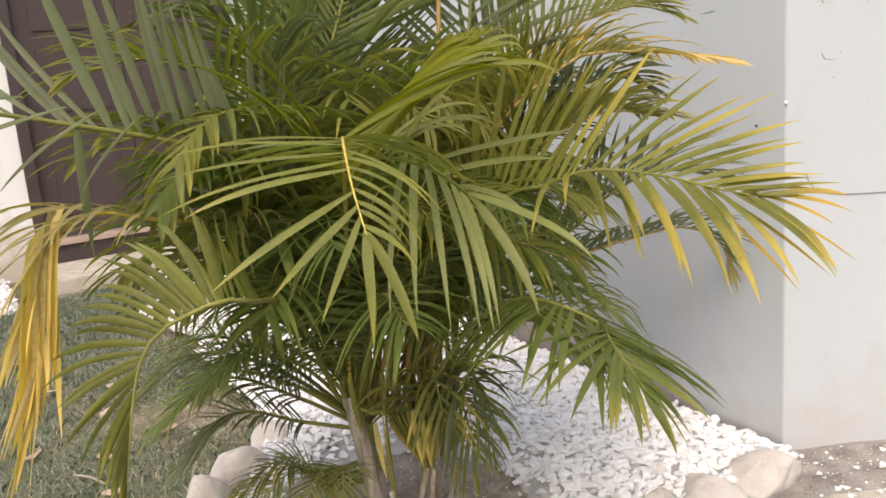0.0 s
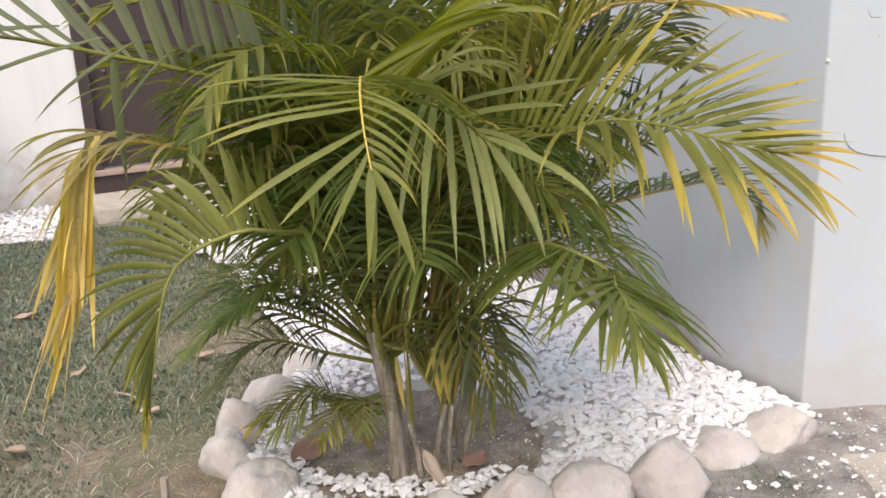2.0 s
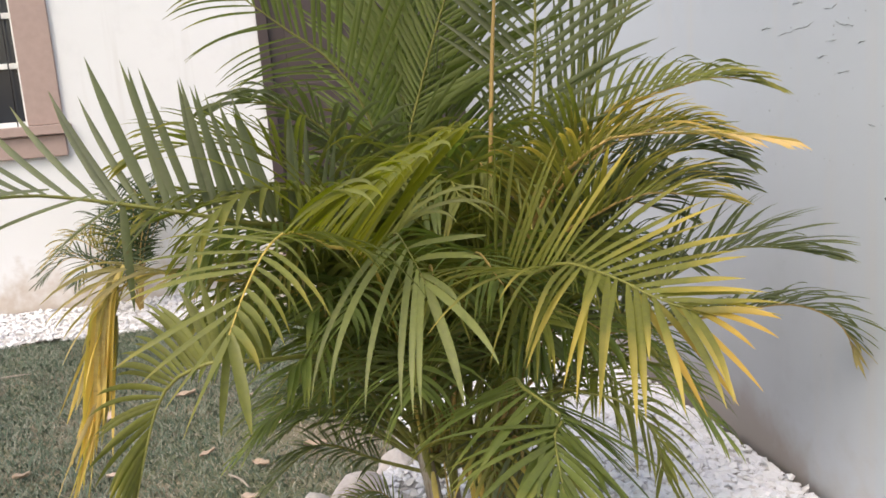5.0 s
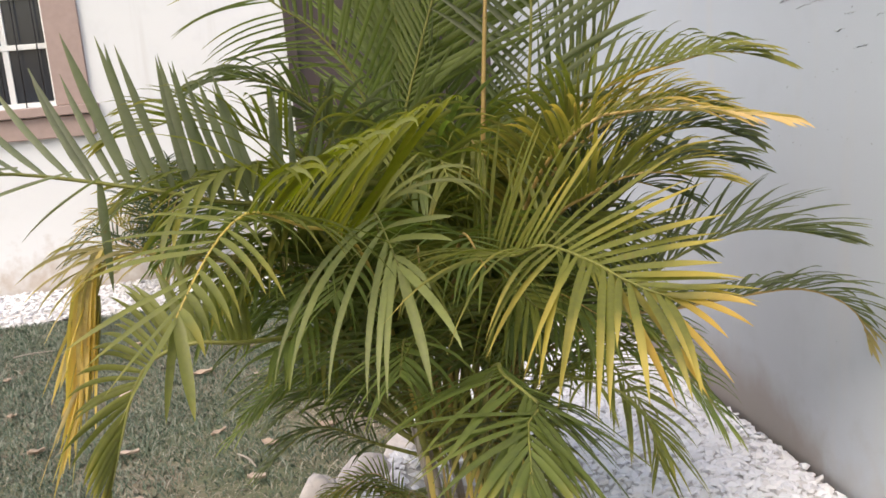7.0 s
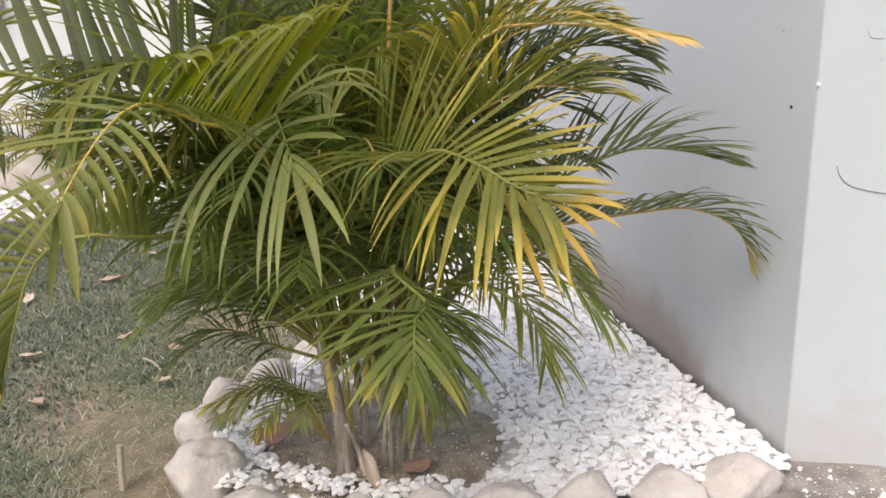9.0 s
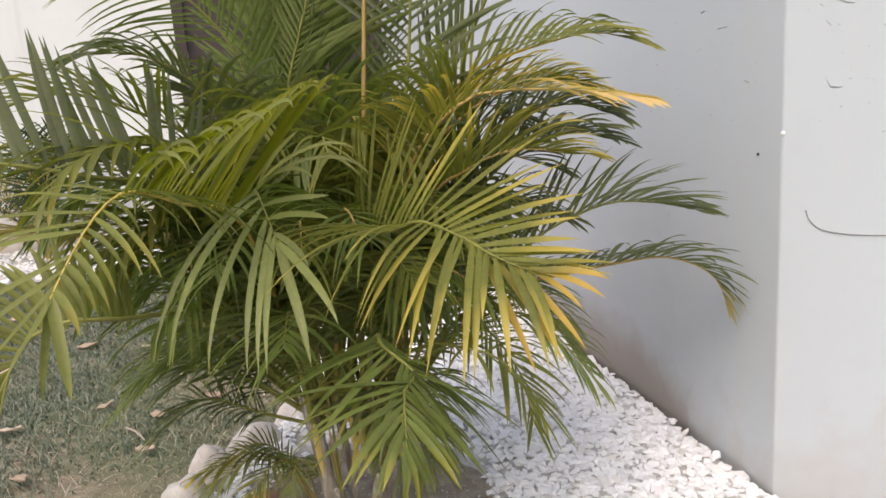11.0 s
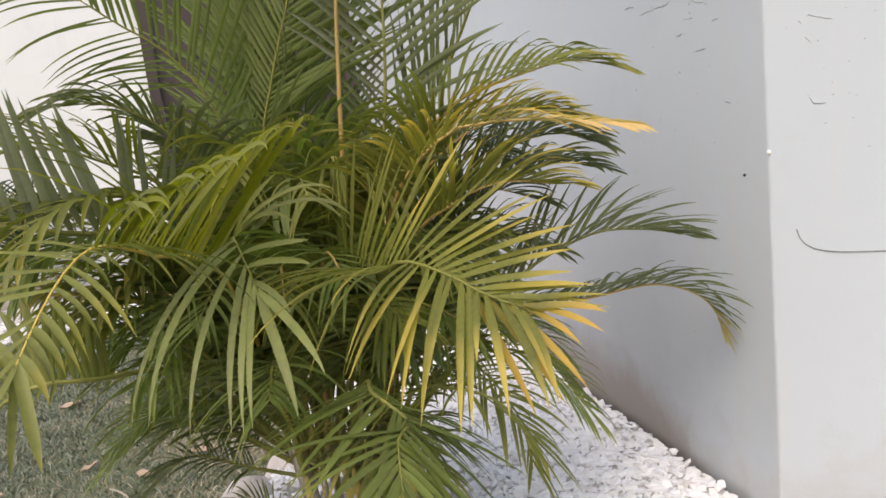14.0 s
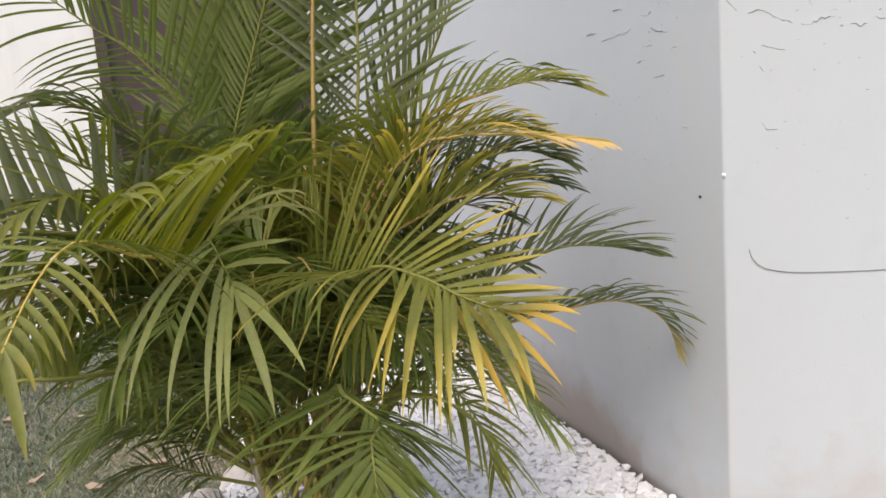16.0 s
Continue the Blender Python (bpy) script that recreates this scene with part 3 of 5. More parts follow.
def frond(palm, pts, n=26, L=0.30, width=0.021, mat=None, stalk=None, s0=0.38, vee=35, droop=1.0, roll=0, sep=False,
          base_a=68, tip_a=22, label="", thick=0.008, miss=0.04, seed=0, vl=None, vr=None, ll=1.0, lr=1.0, mat_l=None, only=0, dl=1.0, dr=1.0,
          al=None, vlt=None, vrt=None, mat_t=None, cut=0.7, wl=1.0, wr=1.0, pw=1.6, llt=1.0, low_l=None, low_r=None, tr=1.0, miss_r=None, tal=None, pwl=None):
    """A pinnate frond along the curve pts. vee: degrees by which the leaflets rise from the flat; vl, vr the same for each side, vlt, vrt at the tip; mat_t past the share cut;
    low_l, low_r: up to a share of the blade, the rise, angle, length and droop of the lowest leaflets of a side; tr, miss_r: width and gaps of the second side; al, tal, pwl: angles at base and tip and their course for the first."""
    r = random.Random(seed + 31)
    if pts[0][2] > 0.3:
        x, y, z = pts[0]
        extra = [STEM_TOPS[min(range(5), key=lambda q: (STEM_TOPS[q][0] - x) ** 2 + (STEM_TOPS[q][1] - y) ** 2 + 0.004 * ((seed * 7 + q * 3) % 5))]]
        own = sum((Vector(a) - Vector(b)).length for a, b in zip(pts, pts[1:]))
        more = (Vector(extra[0]) - Vector(pts[0])).length
        s0 = (s0 * own + more) / (own + more)
        pts = extra + list(pts)
    C, T, length = spline(pts, 60)
    vs, fs = tube(pts, [thick * 0.9, thick * 0.85, thick * 0.7, thick * 0.5, thick * 0.18], 34, 6)
    stem = part("frond", mesh_of("frond_stalk", vs, fs, stalk or STALK_GREEN, smooth=True), palm, label)
    allv, allf, alluv = [], [], []
    for i in range(n):
        for side in (-1, 1):
            if r.random() < (miss_r if miss_r is not None and side > 0 else miss) or only == -side:
                continue
            t = (i + 0.5 + 0.18 * r.uniform(-1, 1) + 0.16 * side) / n
            s = min(0.995, s0 + (1 - s0) * t)
            x = s * 59
            k = min(int(x), 58)
            p = C[k] + (C[k + 1] - C[k]) * (x - k)
            Tt = T[k]
            up = np.array([0, 0, 1.0]) - Tt * Tt[2]
            if np.linalg.norm(up) < 0.2:
                h = Tt.copy()
                h[2] = 0
                up = up - 0.5 * h
            up /= np.linalg.norm(up)
            S = np.cross(Tt, up)
            ro = radians(roll)
            up, S = math.cos(ro) * up + math.sin(ro) * S, math.cos(ro) * S - math.sin(ro) * up
            ba = al if al is not None and side < 0 else base_a
            ta = tal if tal is not None and side < 0 else tip_a
            ang = radians(ba + (ta - ba) * t ** (pwl if pwl and side < 0 else pw) + r.uniform(-5, 5))
            vv = vee
            if side < 0 and vl is not None:
                vv = vl
            if side > 0 and vr is not None:
                vv = vr
            ve = vlt if side < 0 else vrt
            vv = vv * (1 - 0.35 * t) if ve is None else vv + (ve - vv) * t
            early = low_l if side < 0 else low_r
            early = early if early and t < early[0] else None
            if early and early[3] == 0:
                continue
            if early:
                vv, ang = early[1], radians(early[2] + r.uniform(-5, 5))
            v = radians(vv + r.uniform(-7, 7))
            d = math.cos(ang) * Tt + math.sin(ang) * (math.cos(v) * S * side + math.sin(v) * up)
            prof = 0.62 + 0.38 * math.sin(math.pi * min(1, 0.12 + 0.95 * t)) - 0.16 * max(0, t - 0.75) / 0.25
            ln = L * prof * r.uniform(0.9, 1.08) * (ll * (1 + (llt - 1) * t) if side < 0 else lr)
            bend = droop * (dl if side < 0 else dr)
            if early:
                ln, bend = L * prof * r.uniform(0.9, 1.08) * early[3], early[4]
            if r.random() < 0.05:
                ln *= 0.6
            wd = width * r.uniform(0.82, 1.15) * (1.1 if t > 0.93 else 1) * (tr if side > 0 else 1) * (1 + ((wl if side < 0 else wr) - 1) * max(0, 1 - 1.6 * t))
            a, b, c = leaflet(p, Tt, d, up, ln, wd, bend * r.uniform(0.75, 1.3), t, r.uniform(-0.45, 0.45))
            if sep:
                lm = mat_l if mat_l and t < 0.46 else mat_t if mat_t and t > cut else mat
                part("leaflet", mesh_of("leaflet", a, b, lm, c, True), stem)
            else:
                o = len(allv)
                allv += a
                allf += [tuple(q + o for q in f) for f in b]
                alluv += c
    if allv:
        me = mesh_of("leaflets", allv, allf, mat, alluv, True)
        if mat_t:
            me.materials.append(mat_t)
            for pol in me.polygons:
                pol.material_index = int(alluv[pol.vertices[0]][1] > cut)
        tagged(part("foliage", me, stem), kind="stuff")
    return stem


palm = thing("palm_clump", "bushy clump palm with green and yellowing fronds in a stone-ringed bed", "palm")

# stems: foot, lean, height, radius
STEMS = [((-0.225, 0.765), (-0.055, 0.01), 0.46, 0.0245), ((-0.06, 0.775), (0.0, -0.02), 0.20, 0.011), ((-0.01, 0.84), (0.05, -0.05), 0.24, 0.015),
         ((-0.14, 0.90), (-0.03, 0.05), 0.30, 0.014), ((0.03, 0.95), (0.05, 0.04), 0.28, 0.014), ((-0.12, 0.745), (0.02, -0.05), 0.22, 0.010),
         ((-0.18, 0.72), (-0.05, -0.05), 0.20, 0.008), ((-0.04, 0.73), (0.04, -0.05), 0.20, 0.008), ((-0.10, 0.70), (-0.01, -0.06), 0.24, 0.007)]
STEM_TOPS = [(x + lx, y + ly, h - 0.03) for (x, y), (lx, ly), h, rad in STEMS]
for (x, y), (lx, ly), h, rad in STEMS:
    pts = [(x, y, -0.04), (x + lx * 0.25, y + ly * 0.25, h * 0.35), (x + lx * 0.6, y + ly * 0.6, h * 0.7), (x + lx, y + ly, h)]
    vs, fs = tube(pts, [rad * 1.45, rad * 1.05, rad * 0.9, rad * 0.95, rad * 0.85], 26, 12)
    rr = random.Random(int(x * 1000))
    vs = [v + np.array([rr.uniform(-1, 1), rr.uniform(-1, 1), 0]) * rad * 0.06 for v in vs]
    trunk = part("trunk", mesh_of("trunk", vs, fs, TRUNK, smooth=True), palm, "grey fibrous palm stem")
    for q in range(3):
        a = rr.uniform(0, 6.28)
        off = np.array([math.cos(a), math.sin(a), 0]) * rad * 0.35
        p0 = np.array(pts[2]) + off
        p1 = np.array(pts[3]) + off * 2.0 + np.array([0, 0, 0.14 + 0.1 * q])
        vs, fs = tube([p0, (p0 + p1) / 2 + off * 0.2, p1], [rad * 0.55, rad * 0.5, rad * 0.22], 12, 7)
        part("leaf_sheath", mesh_of("leaf_sheath", vs, fs, (STALK_GREEN, STALK_OCHRE)[q == 1], smooth=True), trunk)

# fronds that lean towards the path, each leaflet on its own
gold = frond(palm, [(-0.28, 0.76, 0.50), (-0.40, 0.40, 1.036), (-0.535, 0.08, 1.178), (-0.605, -0.078, 1.232), (-0.647, -0.175, 1.218), (-0.680, -0.261, 1.180), (-0.708, -0.350, 1.134)],
             34, 0.385, 0.0135, LEAF_MID, STALK_YELLOW, 0.361, 38, 0.22, thick=0.0062, pw=5.2, sep=True, label="arching frond with a bright yellow midrib", seed=1, base_a=146, tip_a=-2, vr=61, vrt=-16, dr=1.9,
             al=112, tal=34, pwl=1.0, vl=-6, vlt=-8, dl=5.7, ll=0.83, llt=0.642, mat_l=LEAF_LIME, low_l=(0.46, 0, 0, 0, 0), low_r=(0.36, 55, 64, 1.10, 1.0))
for tip, arch, wd in (((-0.690, -0.430, 1.010), 0.012, 0.0190), ((-0.734, -0.395, 1.000), 0.010, 0.0125)):
    base, tip = np.array([-0.707, -0.347, 1.136]), np.array(tip)
    hv, hf, huv = arc_leaflet(base, base * 0.67 + tip * 0.33 + np.array([0, -0.3, 1]) * arch, base * 0.25 + tip * 0.75 + np.array([0, -0.3, 0.6]) * arch, tip, wd, 0.6, 0.2)
    part("leaflet", mesh_of("leaflet", hv, hf, LEAF_MID, huv, True), gold)
# the olive-lime lower leaflets of that frond fold up into a dense fan with hooked tips
lime = random.Random(12)
for k in range(30):
    f = (k + lime.uniform(-0.4, 0.4)) / 29
    g = min(1.0, max(0.0, f))
    base = np.array([-0.614 + 0.176 * g, -0.100 + 0.40 * g, 1.232 - 0.05 * g - 0.10 * g * g])
    tip = np.array([-0.502 + 0.30 * g ** 1.1, -0.480 + 0.60 * g, 1.308 + 0.074 * g]) + np.array([1.0, -0.6, 0.2]) * lime.uniform(-0.035, 0.025)
    apex = tip + np.array([-0.022, 0.085, 0.026]) * (1 - 0.5 * g) * lime.uniform(0.7, 1.2)
    reach = apex - base
    hv, hf, huv = arc_leaflet(base, base + reach * 0.5 + np.array([0, 0, 0.014]), apex + reach * 0.12 + np.array([0, 0, 0.010]), tip, 0.0125 * lime.uniform(0.7, 1.25), 0.2, lime.uniform(-0.8, 0.8))
    part("leaflet", mesh_of("leaflet", hv, hf, LEAF_LIME if k % 4 else LEAF_MID, huv, True), gold)
dusty_frond = frond(palm, [(-0.22, 0.76, 0.48), (-0.345, 0.424, 1.010), (-0.380, 0.22, 1.150), (-0.382, 0.134, 1.171), (-0.373, 0.02, 1.136), (-0.366, -0.06, 1.104)],
                    0, stalk=STALK_GREEN, thick=0.0055, label="short dusty green frond with few broad leaflets")
# place on the midrib, tip, arch, width
for g, tip, arch, wd in ((1.0, (-0.344, -0.204, 0.916), 0.012, 0.0205), (0.95, (-0.303, -0.300, 1.016), 0.014, 0.0165), (0.3, (-0.289, -0.236, 1.215), 0.012, 0.0145), (0.55, (-0.286, -0.185, 1.166), 0.014, 0.0155),
                         (0.8, (-0.325, -0.15, 1.080), 0.01, 0.013), (0.0, (-0.601, -0.176, 0.952), 0.060, 0.013), (0.12, (-0.573, -0.211, 0.961), 0.060, 0.016), (0.3, (-0.515, -0.208, 0.932), 0.050, 0.014),
                         (0.5, (-0.452, -0.191, 0.913), 0.040, 0.015), (0.7, (-0.434, -0.203, 0.911), 0.03, 0.014), (0.85, (-0.419, -0.198, 0.914), 0.025, 0.014), (-0.3, (-0.270, 0.08, 1.190), 0.05, 0.010),
                         (-0.6, (-0.145, 0.15, 1.172), 0.08, 0.010), (-0.8, (-0.165, 0.20, 1.228), 0.07, 0.010), (-0.9, (-0.140, 0.20, 1.175), 0.075, 0.010), (-0.2, (-0.291, 0.10, 1.290), 0.035, 0.011)):
    base = np.array([-0.382 + 0.016 * max(0, g), 0.134 - 0.19 * g, 1.171 - (0.066 * g if g > 0 else -0.03 * g)])
    tip = np.array(tip)
    out = tip - base
    lift = np.array([0, -0.2, 1.0]) * arch
    hv, hf, huv = arc_leaflet(base, base + out * 0.33 + lift, base + out * np.array([0.86, 0.8, 0.62]) + lift, tip, wd, 0.3, -0.3)
    part("leaflet", mesh_of("leaflet", hv, hf, LEAF_PALE if g > -0.1 else LEAF_MID, huv, True), dusty_frond)
turning = frond(palm, [(-0.10, 0.76, 0.50), (-0.152, 0.364, 0.986), (-0.122, 0.061, 1.076), (-0.098, -0.052, 1.113), (-0.061, -0.201, 1.109), (-0.029, -0.296, 1.089), (0.011, -0.362, 1.076)],
      35, 0.443, 0.0155, LEAF_TURN, STALK_GREEN, 0.391, 40, 0.88, sep=True, base_a=76, tip_a=37, pw=0.53, seed=3, label="frond turning yellow towards its tip", vl=100, vlt=18, al=76, tal=27, pwl=1.02,
      vr=15.5, vrt=-17, dl=0.125, wl=1.6, ll=0.70, low_r=(0.50, 12, 72, 0.60, 1.0))
# yellow leaflets that spread from its end
for g, tip in ((1.0, (0.099, -0.451, 1.074)), (0.9, (0.082, -0.470, 1.052)), (0.8, (0.049, -0.462, 1.036)), (0.6, (0.030, -0.513, 0.990)), (0.35, (0.004, -0.490, 0.965)), (0.2, (-0.030, -0.460, 0.942))):
    base = np.array([-0.061 + 0.072 * g, -0.201 - 0.161 * g, 1.109 - 0.033 * g])
    out = np.array(tip) - base
    hv, hf, huv = arc_leaflet(base, base + out * 0.35 + np.array([0, 0, 0.008]), base + out * 0.75 + np.array([0, 0, 0.010]), tip, 0.0165, 0.95, 0.2)
    part("leaflet", mesh_of("leaflet", hv, hf, LEAF_OCHRE, huv, True), turning)
frond(palm, [(-0.30, 0.80, 0.45), (-0.50, 0.52, 0.80), (-0.697, 0.189, 0.936), (-0.788, 0.149, 0.954), (-0.893, 0.209, 0.877), (-0.969, 0.146, 0.659)],
      46, 0.185, 0.0135, LEAF_MID, STALK_GREEN, 0.58, 25, 0.746, sep=True, seed=4, wr=1.75, mat_t=LEAF_TURN, cut=0.86, pw=0.95, base_a=114, tip_a=0, vr=59, vrt=104, only=1)
frond(palm, [(-0.27, 0.74, 0.60), (-0.502, 0.464, 1.106), (-0.713, 0.346, 1.210), (-1.04, 0.262, 1.305), (-1.141, 0.084, 1.331), (-1.154, -0.116, 1.40)],
      42, 0.329, 0.0225, LEAF_GREY, STALK_GREEN, 0.334, 60, -0.35, sep=True, seed=5, vr=95, vrt=-10, only=1, base_a=71, tip_a=18, pw=2.3, low_r=(0.45, 88, 62, 0.95, -0.2), label="long grey-green frond reaching sideways")
frond(palm, [(-0.10, 0.72, 0.38), (-0.15, 0.34, 0.72), (-0.165, 0.127, 0.837), (-0.187, -0.036, 0.870), (-0.144, -0.120, 0.838), (-0.180, -0.181, 0.836), (-0.209, -0.303, 0.780)],
      30, 0.292, 0.0145, LEAF_DIM, STALK_GREEN, 0.572, 4, 0.613, sep=True, seed=6, base_a=62, tip_a=2, pw=4.2, miss=0.02, vl=-60, vlt=3.3, vr=-24, vrt=23.4, ll=0.944)

for p, d, ln in (((-0.95, 0.20, 1.308), (-0.90, -0.15, -0.20), 0.34), ((-1.02, 0.115, 1.330), (-0.95, -0.1, -0.02), 0.30), ((-0.89, 0.252, 1.298), (-0.80, -0.1, -0.42), 0.22), ((-0.82, 0.285, 1.28), (-0.72, -0.15, -0.60), 0.17)):
    hv, hf, huv = leaflet(p, np.array([0.3, 1.0, 0.2]), np.array(d) / np.linalg.norm(d), None, ln, 0.022, 0.5, 0.4, 0.3)
    part("leaflet", mesh_of("leaflet", hv, hf, LEAF_GREY, huv, True), palm)
# a snapped leaflet hanging from the grey-green frond
hv, hf, huv = leaflet((-0.925, 0.300, 1.279), np.array([1.0, 0.3, 0]), np.array([-0.03, 0.0, -1.0]), None, 0.235, 0.021, 0.1, 0.5, 0.2)
part("leaflet", mesh_of("leaflet", hv, hf, LEAF_GREY, huv, True), palm, "snapped leaflet hanging straight down")

# fronds towards the wall
frond(palm, [(0.0, 0.80, 0.50), (0.198, 0.664, 0.726), (0.418, 0.584, 0.766), (0.618, 0.584, 0.778), (0.768, 0.575, 0.780), (0.875, 0.561, 0.742), (0.942, 0.56, 0.684), (0.975, 0.565, 0.612)],
      32, 0.25, 0.0140, LEAF_DUSK, STALK_OCHRE, 0.26, 38, 0.7, sep=True, seed=7, base_a=54, tip_a=10, vr=50, vl=20, mat_t=LEAF_STRAW, cut=0.90)
frond(palm, [(0.0, 0.80, 0.55), (0.188, 0.584, 0.766), (0.288, 0.474, 0.876), (0.378, 0.454, 0.941), (0.538, 0.454, 0.986), (0.678, 0.454, 0.972), (0.778, 0.454, 0.945)],
      32, 0.33, 0.0135, LEAF_DUSK, STALK_GREEN, 0.28, 40, 0.5, sep=True, seed=8, base_a=50, tip_a=10)
frond(palm, [(0.02, 0.86, 0.55), (0.178, 0.664, 0.936), (0.278, 0.584, 1.086), (0.398, 0.564, 1.156), (0.508, 0.564, 1.166), (0.590, 0.564, 1.146)],
      36, 0.25, 0.0165, LEAF_DUSK, STALK_GREEN, 0.34, 30, 0.8, sep=True, seed=14)
frond(palm, [(-0.02, 0.82, 0.60), (0.048, 0.584, 1.106), (0.138, 0.464, 1.316), (0.218, 0.454, 1.372), (0.380, 0.454, 1.412), (0.500, 0.450, 1.430), (0.590, 0.440, 1.412)],
      46, 0.26, 0.0115, LEAF_MID, STALK_OCHRE, 0.34, 62, 0.9, sep=True, seed=9, base_a=62, tip_a=14, vl=74, vlt=30, vr=40, vrt=12)
frond(palm, [(-0.05, 0.80, 0.55), (-0.002, 0.454, 1.106), (0.078, 0.244, 1.296), (0.168, 0.214, 1.322), (0.268, 0.207, 1.318), (0.372, 0.180, 1.305), (0.460, 0.140, 1.290)],
      42, 0.225, 0.0115, LEAF_OCHRE, STALK_OCHRE, 0.34, 45, 0.8, sep=True, seed=10, label="frond with a dead peach-coloured tip", base_a=58, tip_a=15, mat_t=LEAF_PEACH, cut=0.76, vl=55, vlt=8, vr=40, vrt=5)
frond(palm, [(-0.02, 0.80, 0.50), (0.048, 0.504, 1.006), (0.118, 0.304, 1.146), (0.218, 0.244, 1.186), (0.338, 0.224, 1.166)],
      34, 0.28, 0.012, LEAF_TURN, STALK_OCHRE, 0.36, 55, 0.7, sep=True, seed=15, base_a=52)
frond(palm, [(0.02, 0.90, 0.60), (0.09, 0.70, 1.10), (0.165, 0.615, 1.330), (0.205, 0.560, 1.420), (0.255, 0.470, 1.565), (0.315, 0.400, 1.73), (0.37, 0.34, 1.93)],
      32, 0.42, 0.0155, LEAF_DUSK, STALK_GREEN, 0.42, 0, 0.1, 78, sep=True, seed=11, only=-1, base_a=36, tip_a=24)
frond(palm, [(-0.05, 0.84, 0.60), (0.018, 0.624, 1.136), (0.058, 0.564, 1.436), (0.078, 0.564, 1.736), (0.078, 0.564, 1.936)],
      26, 0.40, 0.0145, LEAF_DUSK, STALK_GREEN, 0.45, 0, 0.3, 85, sep=True, seed=16, base_a=55, tip_a=40)
frond(palm, [(-0.11, 0.74, 0.50), (-0.095, 0.54, 1.05), (-0.088, 0.500, 1.236), (-0.066, 0.500, 1.486), (-0.044, 0.500, 1.686), (-0.004, 0.484, 1.966)],
      14, 0.34, 0.02, LEAF_DARK, STALK_STRAW, 0.80, 30, 0.6, sep=True, seed=12, thick=0.010, label="upright frond on a yellow stalk")
frond(palm, [(-0.02, 0.82, 0.60), (0.06, 0.56, 1.10), (0.16, 0.44, 1.26), (0.27, 0.42, 1.31), (0.39, 0.42, 1.32), (0.48, 0.42, 1.30)],
      40, 0.21, 0.0105, LEAF_TURN, STALK_OCHRE, 0.36, 60, 0.8, sep=True, seed=17, base_a=56, tip_a=12)
frond(palm, [(0.03, 0.86, 0.55), (0.14, 0.62, 1.00), (0.24, 0.52, 1.16), (0.36, 0.50, 1.24), (0.48, 0.50, 1.25), (0.57, 0.50, 1.22)],
      40, 0.25, 0.0150, LEAF_DUSK, STALK_GREEN, 0.36, 38, 0.9, sep=True, seed=18, base_a=58, tip_a=12)
# dense dusky fronds between those and the wall
for k, (tx, ty, tz) in enumerate(((0.46, 0.62, 1.10), (0.44, 0.56, 0.98), (0.36, 0.52, 1.22), (0.40, 0.66, 1.24))):
    frond(palm, [(0.0, 0.82, 0.50), (0.30 * tx, 0.82 + 0.45 * (ty - 0.82), tz * 0.80), (0.65 * tx, 0.82 + 0.8 * (ty - 0.82), tz), (tx, ty, tz - 0.03)],
          30, 0.24, 0.0135, LEAF_DUSK, STALK_OCHRE, 0.36, 30, 0.9, sep=True, seed=240 + k)
# the dry frond on the lawn side, with a withered bunch at its end
frond(palm, [(-0.30, 0.80, 0.55), (-0.562, 0.554, 0.966), (-0.812, 0.424, 1.080), (-0.912, 0.404, 1.105), (-0.982, 0.404, 1.066), (-1.02, 0.404, 0.96)],
      30, 0.30, 0.0095, LEAF_STRAW, STALK_YELLOW, 0.42, 12, 1.3, sep=True, seed=13, base_a=46, tip_a=10, label="withered orange-yellow hanging frond", mat_t=LEAF_DRY, cut=0.82)
wr_ = random.Random(17)
for k in range(40):
    f = wr_.random()
    side = np.array([wr_.uniform(-1, 1), wr_.uniform(-1, 1), 0])
    hv, hf, huv = leaflet((-0.965 - 0.075 * f + wr_.uniform(-0.014, 0.014), 0.400 + wr_.uniform(-0.015, 0.015), 1.14 - 0.30 * f), side / np.linalg.norm(side),
                          np.array([-0.30 + wr_.uniform(-0.30, 0.16), wr_.uniform(-0.16, 0.16), -0.95]), None, wr_.uniform(0.14, 0.32), wr_.uniform(0.009, 0.019), wr_.uniform(-0.1, 0.6), wr_.uniform(0.6, 1.0), wr_.uniform(-2.0, 2.0))
    part("leaflet", mesh_of("leaflet", hv, hf, (LEAF_DRY, LEAF_DRY, LEAF_PEACH, LEAF_STRAW)[k % 4], huv, True), palm, "withered orange leaflet")
for k in range(5):
    hv, hf, huv = arc_leaflet((-0.955 - 0.012 * k, 0.395 + 0.008 * k, 1.13 - 0.015 * k), (-0.99 - 0.012 * k, 0.38, 1.10), (-1.00 - 0.02 * k, 0.375, 0.92 - 0.03 * k), (-1.03 - 0.022 * k, 0.38 + 0.01 * k, 0.80 - 0.045 * k), 0.026, 0.8, 0.5 * k - 1.0)
    part("leaflet", mesh_of("leaflet", hv, hf, LEAF_DRY, huv, True), palm, "broad withered golden leaflet")
